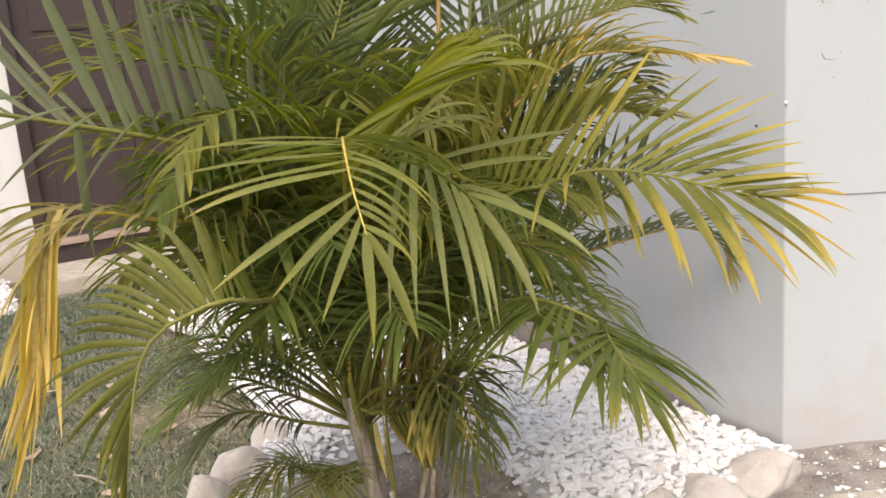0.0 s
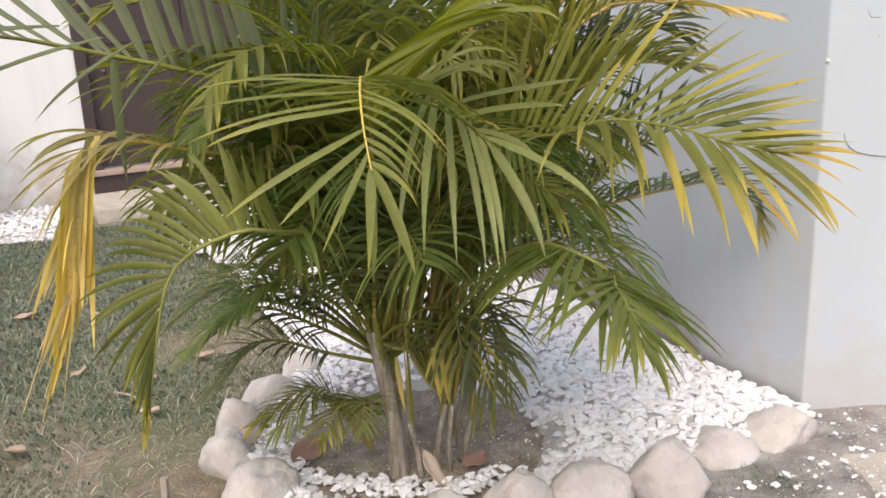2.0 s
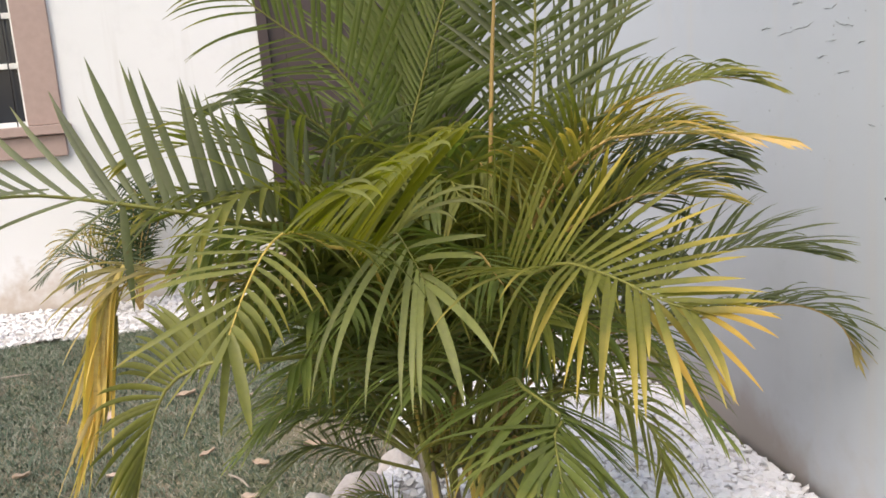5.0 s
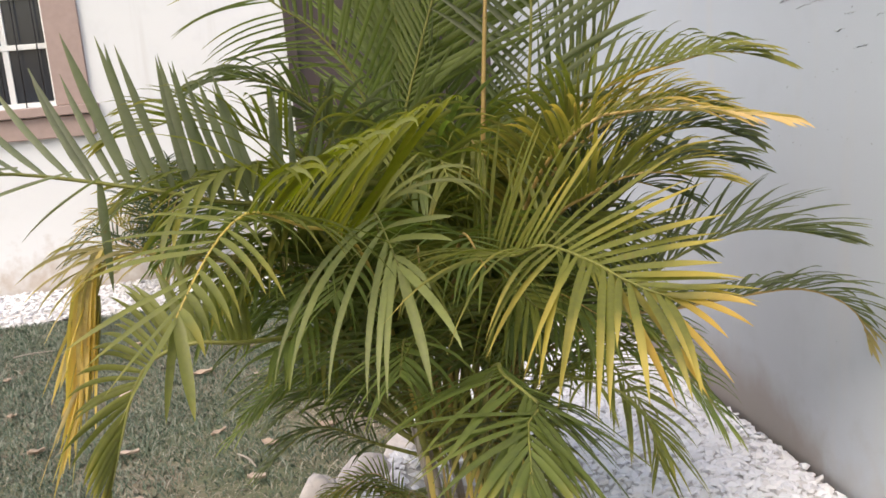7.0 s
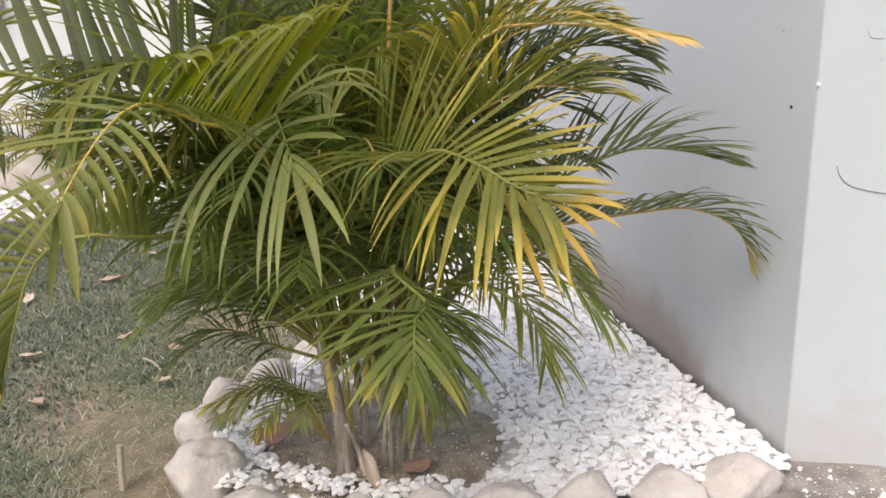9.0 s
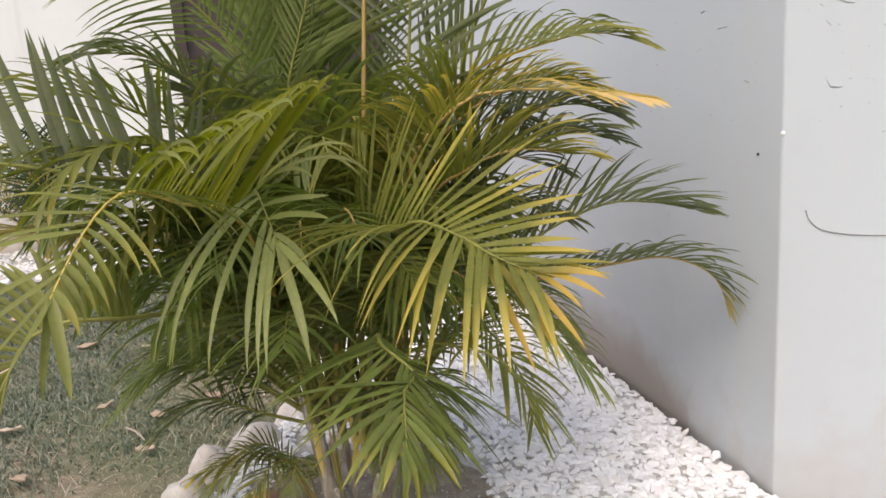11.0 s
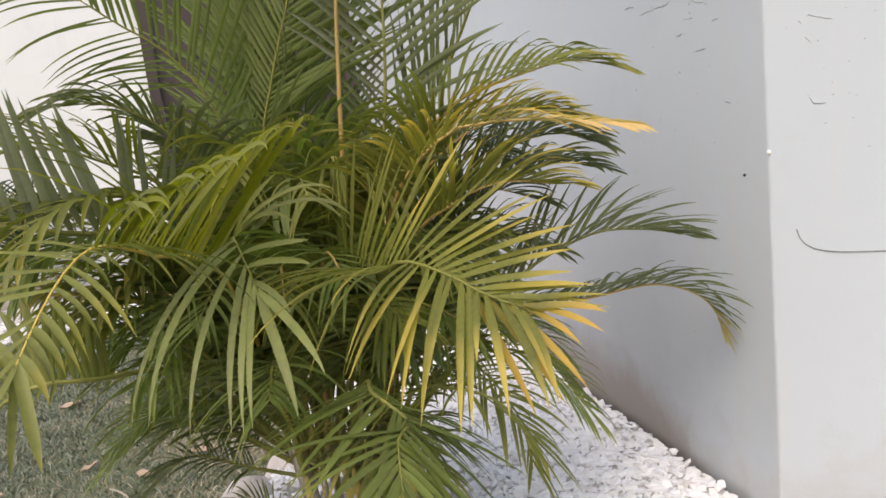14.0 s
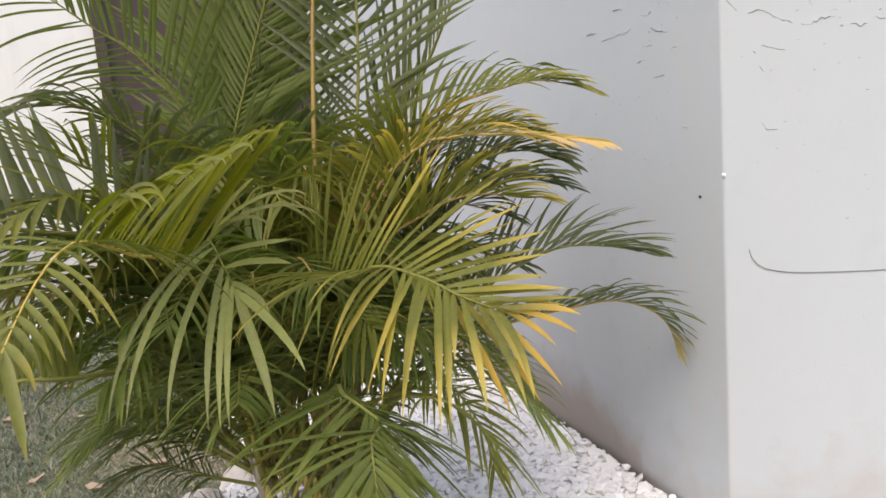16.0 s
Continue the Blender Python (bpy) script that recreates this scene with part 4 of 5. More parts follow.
# two large upright fans behind, whose leaflets cross
frond(palm, [(-0.22, 0.90, 0.55), (-0.26, 0.84, 1.05), (-0.345, 0.76, 1.40), (-0.440, 0.72, 1.555), (-0.545, 0.69, 1.638), (-0.640, 0.66, 1.715), (-0.76, 0.62, 1.80)],
      38, 0.42, 0.0140, LEAF_DIM, STALK_GREEN, 0.42, 0, 0.30, 84, sep=True, seed=20, base_a=58, tip_a=30, miss=0.01, lr=0.66, dr=2.4, tr=0.42, miss_r=0.15, thick=0.006, label="tall dark green fan-shaped frond")
frond(palm, [(-0.16, 0.90, 0.55), (-0.22, 0.86, 1.0), (-0.232, 0.82, 1.30), (-0.195, 0.79, 1.45), (-0.160, 0.77, 1.56), (-0.115, 0.74, 1.69), (-0.06, 0.70, 1.85), (-0.01, 0.66, 2.0)],
      46, 0.48, 0.0145, LEAF_DIM, STALK_GREEN, 0.40, 0, 0.15, 88, sep=True, thick=0.006, seed=21, base_a=50, tip_a=30, miss=0.01, label="tall dark green fan-shaped frond")
for k, (bx, by, tx, ty, tz, rl) in enumerate([(-0.20, 0.96, -0.22, 0.98, 2.05, 80), (-0.14, 0.94, -0.14, 0.94, 2.10, 86), (-0.18, 1.00, -0.25, 1.02, 2.0, 82), (-0.10, 1.0, -0.06, 0.98, 2.0, 84)]):
    frond(palm, [(bx, by, 0.55), (bx * 0.8 + tx * 0.2, by * 0.8 + ty * 0.2, 1.0), (bx * 0.55 + tx * 0.45, by * 0.55 + ty * 0.45, 1.35), (bx * 0.25 + tx * 0.75, by * 0.25 + ty * 0.75, 1.68), (tx, ty, tz)],
          54, 0.38, 0.0140, (LEAF_DARK, LEAF_DUSK)[k % 2], STALK_GREEN, 0.26, 0, 0.2, rl, seed=22 + k, base_a=48, tip_a=28)
# top fronds that reach over the lawn
frond(palm, [(-0.25, 0.80, 0.60), (-0.46, 0.62, 1.18), (-0.62, 0.52, 1.33), (-0.76, 0.47, 1.38), (-0.88, 0.43, 1.36)],
      34, 0.30, 0.0115, LEAF_MID, STALK_GREEN, 0.34, 35, 0.8, sep=True, seed=34)
frond(palm, [(-0.24, 0.82, 0.6), (-0.36, 0.66, 1.15), (-0.46, 0.58, 1.36), (-0.58, 0.54, 1.45), (-0.68, 0.52, 1.46)],
      46, 0.28, 0.0125, LEAF_DUSK, STALK_GREEN, 0.36, 20, 1.0, sep=True, seed=32)
frond(palm, [(-0.20, 0.84, 0.55), (-0.42, 0.66, 1.02), (-0.60, 0.52, 1.18), (-0.76, 0.44, 1.24), (-0.88, 0.40, 1.22)],
      25, 0.31, 0.016, LEAF_MID, STALK_GREEN, 0.32, 30, 0.9, sep=True, seed=31)
frond(palm, [(-0.26, 0.82, 0.55), (-0.46, 0.62, 1.05), (-0.60, 0.48, 1.16), (-0.72, 0.38, 1.18), (-0.80, 0.32, 1.12)],
      32, 0.26, 0.016, LEAF_DARK, STALK_GREEN, 0.34, 10, 1.4, seed=37)
frond(palm, [(-0.26, 0.80, 0.60), (-0.44, 0.56, 1.16), (-0.58, 0.40, 1.26), (-0.70, 0.30, 1.26), (-0.78, 0.24, 1.20)],
      30, 0.26, 0.015, LEAF_MID, STALK_GREEN, 0.34, 10, 1.4, seed=38)
# crown in the middle, leaning to the path
for k, (tx, ty, tz, mt) in enumerate(((-0.30, 0.20, 1.02, 1), (-0.48, 0.30, 0.98, 0), (-0.05, 0.22, 0.92, 1), (-0.18, 0.10, 1.05, 0), (0.08, 0.24, 1.02, 1), (-0.36, 0.24, 0.80, 0), (0.14, 0.36, 0.84, 0),
                                      (-0.20, 0.34, 1.20, 1), (-0.34, 0.46, 1.26, 1), (-0.10, 0.44, 1.24, 1), (0.02, 0.44, 1.18, 1))):
    bx, by = -0.14 + 0.3 * tx, 0.80
    frond(palm, [(bx, by, 0.42), (bx * 0.7 + tx * 0.3, by * 0.7 + ty * 0.3, tz * 0.74), (bx * 0.35 + tx * 0.65, by * 0.35 + ty * 0.65, tz + 0.02), (tx, ty, tz)],
          28, 0.36, 0.0120, (LEAF_DARK, LEAF_MID)[mt], (STALK_GREEN, STALK_OCHRE)[k % 3 == 0], 0.36, 15, 1.5, (-18, 12, 25, -8)[k % 4], seed=150 + k)
# fill on the lawn side
for k, (tx, ty, tz) in enumerate(((-0.52, 0.74, 1.16), (-0.64, 0.60, 1.00), (-0.46, 0.90, 1.26), (-0.58, 0.52, 1.12), (-0.66, 0.70, 0.86), (-0.74, 0.56, 1.08), (-0.78, 0.46, 0.92), (-0.70, 0.40, 1.02), (-0.62, 0.36, 0.86), (-0.80, 0.62, 0.96), (-0.56, 0.40, 0.98))):
    frond(palm, [(-0.24, 0.82, 0.42), (-0.24 + 0.35 * (tx + 0.24), 0.82 + 0.35 * (ty - 0.82), tz * 0.76), (-0.24 + 0.7 * (tx + 0.24), 0.82 + 0.7 * (ty - 0.82), tz + 0.02), (tx, ty, tz)],
          24, 0.34, 0.0150, (LEAF_DARK, LEAF_MID)[k % 2], STALK_GREEN, 0.34, 20, 1.4, seed=180 + k)
# low dark fronds on the lawn side
for k, (az, R, top, end) in enumerate(((178, 0.56, 0.60, 0.50), (160, 0.60, 0.62, 0.52), (190, 0.50, 0.66, 0.60), (150, 0.54, 0.52, 0.42), (140, 0.62, 0.62, 0.50), (169, 0.50, 0.46, 0.36), (204, 0.52, 0.70, 0.66), (130, 0.5, 0.74, 0.62), (144, 0.50, 0.56, 0.46))):
    a = radians(az)
    frond(palm, [(-0.22, 0.80, 0.34), (-0.22 + R * 0.35 * math.cos(a), 0.80 + R * 0.35 * math.sin(a), top * 0.86), (-0.22 + R * 0.7 * math.cos(a), 0.80 + R * 0.7 * math.sin(a), top),
                 (-0.22 + R * math.cos(a), 0.80 + R * math.sin(a), end)], 30, 0.21, 0.0075, (LEAF_DARK, LEAF_DUSK)[k % 2], STALK_GREEN, 0.32, 14, 0.7, seed=40 + k)
frond(palm, [(0.0, 0.78, 0.34), (0.0, 0.46, 0.66), (0.06, 0.28, 0.72), (0.14, 0.24, 0.69), (0.20, 0.24, 0.61), (0.225, 0.245, 0.51)],
      18, 0.30, 0.0115, LEAF_MID, STALK_GREEN, 0.40, 10, 1.1, seed=56, base_a=80)
# short fronds that hang round the stems
for k, (bx, by, tx, ty, top, end) in enumerate(((-0.03, 0.74, 0.05, 0.58, 0.46, 0.30), (-0.06, 0.72, -0.03, 0.54, 0.50, 0.34), (-0.10, 0.72, -0.12, 0.54, 0.54, 0.40), (-0.04, 0.76, 0.02, 0.62, 0.40, 0.24), (-0.02, 0.80, 0.08, 0.66, 0.50, 0.36))):
    frond(palm, [(bx, by, 0.22), (bx * 0.7 + tx * 0.3, by * 0.7 + ty * 0.3, top * 0.86), (bx * 0.3 + tx * 0.7, by * 0.3 + ty * 0.7, top), (tx, ty, end)],
          12, 0.25, 0.0125, (LEAF_MID, LEAF_DUSK, LEAF_TURN)[k % 3], (STALK_GREEN, STALK_OCHRE)[k % 3 == 1], 0.30, 8, 1.7, seed=210 + k, thick=0.006)
# withered yellow leaflets low among the stems
for k, (x, y, z) in enumerate(((-0.175, 0.61, 0.44), (-0.150, 0.61, 0.43), (-0.275, 0.63, 0.43))):
    hv, hf, huv = leaflet((x, y, z), np.array([1.0, 0.2, 0]), np.array([0.05, -0.12, -0.95]), None, 0.16, 0.020, 0.2, 0.9, 0.3)
    part("leaflet", mesh_of("leaflet", hv, hf, LEAF_DRY, huv, True), palm, "withered yellow leaflet")
# low fronds over the gravel
for k, az in enumerate((300, 322, 344, 10)):
    a = radians(az)
    R = 0.54 + 0.06 * (k % 2)
    frond(palm, [(0.0, 0.80, 0.32), (R * 0.35 * math.cos(a), 0.80 + R * 0.35 * math.sin(a), 0.62), (R * 0.7 * math.cos(a), 0.80 + R * 0.7 * math.sin(a), 0.68),
                 (R * math.cos(a), 0.80 + R * math.sin(a), 0.52)], 25, 0.27, 0.0105, (LEAF_MID, LEAF_DARK)[k % 2], STALK_GREEN, 0.28, 12, 1.2, seed=50 + k)
# inner fill
for k in range(30):
    a = radians(k * 137.5 + 20)
    R = rng.uniform(0.22, 0.48)
    top = rng.uniform(0.78, 1.24)
    cx, cy = rng.uniform(-0.22, 0.02), rng.uniform(0.70, 0.92)
    ex, ey = cx + R * math.cos(a), cy + R * math.sin(a)
    frond(palm, [(cx, cy, 0.42), (cx + 0.25 * (ex - cx), cy + 0.25 * (ey - cy), top * 0.66), (cx + 0.6 * (ex - cx), cy + 0.6 * (ey - cy), top), (ex, ey, top - rng.uniform(0.0, 0.18))],
          23, 0.34, 0.0145, (LEAF_DARK, LEAF_MID, LEAF_MID, LEAF_DARK)[k % 4], (STALK_GREEN, STALK_OCHRE)[k % 5 == 0], 0.34, 22, 1.2, rng.uniform(-25, 25), seed=60 + k)
# seedling fronds at the foot
for k, (az, R) in enumerate(((196, 0.34), (222, 0.30), (166, 0.30), (244, 0.24), (182, 0.36))):
    a = radians(az)
    frond(palm, [(-0.26, 0.90, 0.02), (-0.26 + R * 0.45 * math.cos(a), 0.90 + R * 0.45 * math.sin(a), 0.25), (-0.26 + R * math.cos(a), 0.90 + R * math.sin(a), 0.21)],
          20, 0.14, 0.0085, (LEAF_PALE, LEAF_TURN, LEAF_PALE)[k % 3], STALK_OCHRE, 0.3, 10, 0.9, seed=90 + k, thick=0.004)

# ---- small palm by the house ----
far_palm = thing("young_palm", "small dark green palm with ochre lower leaves in white gravel", "palm")
for k in range(19):
    a = radians(k * 137.5)
    R, top = 0.30 + 0.36 * ((k * 7) % 5) / 4, 0.94 - 0.42 * ((k * 7) % 5) / 4
    frond(far_palm, [(-1.62, 5.02, 0.02), (-1.62 + 0.2 * R * math.cos(a), 5.02 + 0.2 * R * math.sin(a), top * 0.6), (-1.62 + 0.65 * R * math.cos(a), 5.02 + 0.65 * R * math.sin(a), top),
                     (-1.62 + R * math.cos(a), 5.02 + R * math.sin(a), top - 0.12)], 18, 0.25, 0.013, (LEAF_TEAL, LEAF_TEAL, LEAF_TEAL, LEAF_TEAL, LEAF_OCHRE)[k % 5], STALK_OCHRE, 0.35, 25, 0.8, seed=120 + k, thick=0.007)

# ---- stones of the ring ----


def boulder_mesh(seed, sx_, sy_, sz_):
    bm = bmesh.new()
    bmesh.ops.create_icosphere(bm, subdivisions=4, radius=1.0)
    o = Vector((seed * 3.1, seed * 1.7, seed * 0.9))
    for v in bm.verts:
        d = v.co.normalized()
        sq = 1.0 / (abs(d.x) ** 3.2 + abs(d.y) ** 3.2 + abs(d.z) ** 3.2) ** (1 / 3.2)
        r = 0.62 + 0.38 * sq + 0.22 * noise.noise(d * 1.1 + o) + 0.11 * noise.noise(d * 2.3 + o) + 0.09 * noise.noise(d * 4.0 + o) - 0.07 * max(0, 0.16 - abs(noise.noise(d * 2.0 + o * 1.7))) / 0.16 + 0.035 * noise.noise(d * 11 + o)
        for q in range(7):
            nq = Vector((math.sin(q * 2.4 + seed), math.cos(q * 1.7 + seed * 2), math.sin(q * 3.1 + seed * 3) * 0.8)).normalized()
            h = d.dot(nq) * r
            if h > 0.75:
                r *= (0.75 + 0.20 * (h - 0.75)) / h
        v.co = Vector((d.x * sx_, d.y * sy_, d.z * sz_)) * r
    me = bpy.data.meshes.new("boulder")
    bm.to_mesh(me)
    bm.free()
    me.polygons.foreach_set("use_smooth", [True] * len(me.polygons))
    me.materials.append(BOULDER)
    return me


# x, y, half length, half width, half height, turn, lift
RING = [(-0.637, 0.792, 0.102, 0.097, 0.102, 10, 0.027), (-0.666, 1.063, 0.067, 0.071, 0.078, 40, 0.037), (-0.588, 1.263, 0.069, 0.069, 0.085, 20, 0.025), (-0.422, 1.446, 0.129, 0.088, 0.079, 50, 0.015),
        (-0.242, 1.594, 0.084, 0.061, 0.07, 35, 0.025), (-0.5, 0.56, 0.146, 0.093, 0.077, -20, 0.0), (-0.244, 0.441, 0.092, 0.076, 0.078, -8, 0.012), (-0.053, 0.384, 0.085, 0.091, 0.097, 60, 0.027),
        (0.139, 0.345, 0.108, 0.093, 0.085, -8, 0.03), (0.35, 0.265, 0.088, 0.093, 0.111, 30, 0.048), (0.62, 0.346, 0.102, 0.093, 0.075, -20, 0.005), (0.839, 0.327, 0.108, 0.08, 0.08, 5, 0.03)]
for i, (x, y, a, b_, c_, turn, lift) in enumerate(RING):
    ob = part("boulder", boulder_mesh(i + 2, a * 1.20, b_ * 1.20, c_ * 1.16))
    ob.matrix_world = pose(x, y, lift, 0, 0, turn)
    tagged(ob, "rounded pale tan stone edging the palm bed", "stone", "stones round the palm bed")

# ---- loose things on the ground ----


def dead_leaf(name, x, y, z, length, width, mat, rx, ry, rz, label):
    seg, vs, fs = 8, [], []
    for k in range(seg + 1):
        u = k / seg
        w = width * math.sin(math.pi * min(0.98, 0.06 + 0.92 * u)) ** 0.8
        for s in (-1, -0.5, 0, 0.5, 1):
            vs.append(((u - 0.5) * length, s * w / 2, 0.22 * width * s * s + 0.16 * length * (u - 0.5) ** 2 + 0.004 * math.sin(9 * u + 5 * s)))
    for k in range(seg):
        for q in range(4):
            a = 5 * k + q
            fs.append((a, a + 1, a + 6, a + 5))
    me = mesh_of("dead_leaf", vs, fs, mat, smooth=True)
    ob = part(name, me)
    md = ob.modifiers.new("thick", 'SOLIDIFY')
    md.thickness = 0.0012
    ob.matrix_world = pose(x, y, z, rx, ry, rz)
    return tagged(ob, label, "dead leaf", "fallen leaves")


dead_leaf("dead_leaf", -0.176, 0.66, 0.047, 0.125, 0.052, PALELEAF, 8, -42, 105, "curled pale brown leaf standing against the palm stems")
dead_leaf("dead_leaf", -0.025, 0.672, 0.018, 0.10, 0.065, TERRACOTTA, 5, 4, 20, "reddish dry leaf on the soil")
dead_leaf("dead_leaf", -0.435, 0.985, 0.022, 0.13, 0.09, TERRACOTTA, 14, -8, 20, "reddish dry leaf on the soil")
LEAVES = [(-0.55, 1.96), (-0.82, 1.54), (-1.24, 1.48), (-0.7, 2.3), (-1.0, 2.05), (-1.5, 2.7), (-1.15, 2.9), (-0.85, 2.75), (-1.75, 2.1), (-0.95, 3.3), (-2.2, 3.2), (-1.35, 1.95), (-1.6, 3.6), (-0.62, 2.62), (-2.0, 2.6), (-1.9, 1.6), (-0.78, 1.85)]
for i, (x, y) in enumerate(LEAVES):
    rr = random.Random(i)
    dead_leaf("dead_leaf", x, y, 0.028, rr.uniform(0.06, 0.11), rr.uniform(0.03, 0.06), (DEADLEAF, PALELEAF)[i % 2], rr.uniform(-14, 14), rr.uniform(-14, 14), rr.uniform(0, 360),
              "dry brown leaf lying on the lawn")
# wooden stake
vs, fs = tube([(-0.889, 0.843, -0.04), (-0.886, 0.846, 0.06), (-0.881, 0.850, 0.141)], [0.011, 0.012, 0.011], 8, 6)
tagged(part("stake", mesh_of("stake", vs, fs, WOOD)), "short weathered wooden stake in the lawn", "stake")
# sticks on the soil
for i, (x, y, rz, ln) in enumerate(((-0.24, 0.655, 8, 0.20), (-0.12, 0.625, -12, 0.16), (-0.865, 1.712, -62, 0.17), (-2.2, 3.68, 12, 0.22))):
    vs, fs = tube([(-ln / 2, 0, 0), (0, 0.008, 0.004), (ln / 2, 0, 0)], [0.004, 0.005, 0.003], 8, 5)
    ob = part("stick", mesh_of("stick", vs, fs, WOOD))
    ob.matrix_world = pose(x, y, 0.012 if y < 1 else 0.03, 0, 0, rz)
    tagged(ob, "thin dry stick lying on the ground", "stick", "sticks")

# ---- marks on the near wall ----
vs, fs = tube([CORNER + FDIR * a + FNRM * 0.002 + np.array([0, 0, z]) for a, z in ((0.066, 0.914), (0.070, 0.897), (0.081, 0.879), (0.102, 0.861), (0.137, 0.850), (0.215, 0.840), (0.43, 0.834), (0.8, 0.834), (1.5, 0.832))],
              [0.0014, 0.0014], 60, 5)
tagged(part("cable", mesh_of("cable", vs, fs, CABLE, smooth=True)), "thin grey wire running along the white wall", "wire")


def blister(verts, faces, origin, u, v, nrm, pts, w):
    """A low flaking ridge of paint along pts (u, v on the wall)."""
    o = len(verts)
    for k, (a, b_) in enumerate(pts):
        h = w * (0.7 if 0 < k < len(pts) - 1 else 0.1)
        c = origin + u * a + v * b_
        verts += [c - v * w * 0.5 - nrm * 0.001, c + nrm * h + v * w * 0.1, c + v * w * 0.5 - nrm * 0.001]
    for k in range(len(pts) - 1):
        a = o + 3 * k
        faces += [(a, a + 3, a + 4, a + 1), (a + 1, a + 4, a + 5, a + 2)]


# grey of bared plaster, darkened to paint in the shadow lines of the ridges
FLAKE = plain("bared_plaster_shadow", (0.29, 0.31, 0.33), 0.9, 0.0, 0.3, 60.0)
bv, bf = [], []
br = random.Random(5)
UPZ = np.array([0, 0, 1.0])
LDIR, LNRM = np.array([0, 1.0, 0]), np.array([-1.0, 0, 0])
# cracked, curling ridges of paint: run along the wall and height
FRONT_RIDGES = [[(0.006, 1.607), (0.035, 1.579), (0.044, 1.57)], [(0.073, 1.563), (0.108, 1.566), (0.129, 1.556), (0.15, 1.542), (0.188, 1.525)], [(0.21, 1.522), (0.231, 1.516), (0.265, 1.532), (0.299, 1.533)],
                [(0.286, 1.549), (0.303, 1.549)], [(0.227, 1.588), (0.24, 1.566)], [(0.337, 1.512), (0.362, 1.505), (0.383, 1.507)], [(0.398, 1.524), (0.437, 1.514)],
                [(0.106, 1.47), (0.115, 1.473), (0.128, 1.464), (0.17, 1.456)], [(0.084, 1.459), (0.093, 1.452)], [(0.101, 1.417), (0.114, 1.402)], [(0.103, 1.273), (0.115, 1.25), (0.124, 1.244), (0.15, 1.245)]]
LEFT_RIDGES = [[(0.619, 1.535), (0.567, 1.542), (0.506, 1.551), (0.458, 1.553), (0.429, 1.567)], [(0.381, 1.597), (0.346, 1.595), (0.319, 1.605)], [(0.326, 1.558), (0.289, 1.544), (0.244, 1.538)], [(0.714, 1.565), (0.648, 1.568)],
               [(0.539, 1.63), (0.481, 1.628)], [(0.357, 1.502), (0.317, 1.505)], [(0.226, 1.487), (0.194, 1.494)], [(0.419, 1.458), (0.364, 1.461)], [(0.332, 1.406), (0.263, 1.415)], [(0.183, 1.265), (0.152, 1.258)]]
for ridges, u, nrm in ((FRONT_RIDGES, FDIR, FNRM), (LEFT_RIDGES, LDIR, LNRM)):
    for chain in ridges:
        fine_pts = []
        for (a0, b0), (a1, b1) in zip(chain, chain[1:]):
            m = max(2, int(math.hypot(a1 - a0, b1 - b0) / 0.007))
            for k in range(m):
                fine_pts.append((a0 + (a1 - a0) * k / m, b0 + (b1 - b0) * k / m + br.uniform(-0.003, 0.003)))
        fine_pts.append(chain[-1])
        cut_at = 0
        for k in range(1, len(fine_pts)):
            if br.random() < 0.22 or k == len(fine_pts) - 1:
                if k - cut_at > 0:
                    blister(bv, bf, CORNER, u, UPZ, nrm, fine_pts[cut_at:k + 1], br.uniform(0.0025, 0.0045))
                cut_at = k
for i in range(110):
    u, nrm = ((FDIR, FNRM), (LDIR, LNRM))[i % 5 > 2]
    a0 = br.uniform(0.03, 0.75) if i % 5 < 3 else br.uniform(0.08, 0.75)
    b0 = br.uniform(1.10, 1.72) if br.random() < 0.85 else br.uniform(0.45, 1.1)
    st = br.uniform(0.002, 0.005)
    blister(bv, bf, CORNER, u, UPZ, nrm, [(a0, b0), (a0 + st, b0 + br.uniform(-st, st)), (a0 + 2 * st, b0)], br.uniform(0.002, 0.004))
flakes = part("paint_flakes", mesh_of("paint_flakes", bv, bf, FLAKE, smooth=False), wall_near)
tagged(flakes, "flaking paint blisters", kind="stuff")
for nm, p, rad, mat in (("screw_hole", (1.035, 0.403, 1.130), 0.006, SASH_WHITE), ("screw_hole", (1.033, 0.509, 1.060), 0.0045, BAR_DARK)):
    bm = bmesh.new()
    bmesh.ops.create_icosphere(bm, subdivisions=2, radius=rad, matrix=Matrix.Translation(p))
    me = bpy.data.meshes.new(nm)
    bm.to_mesh(me)
    bm.free()
    me.materials.append(mat)
    part("wall_plug", me, wall_near)

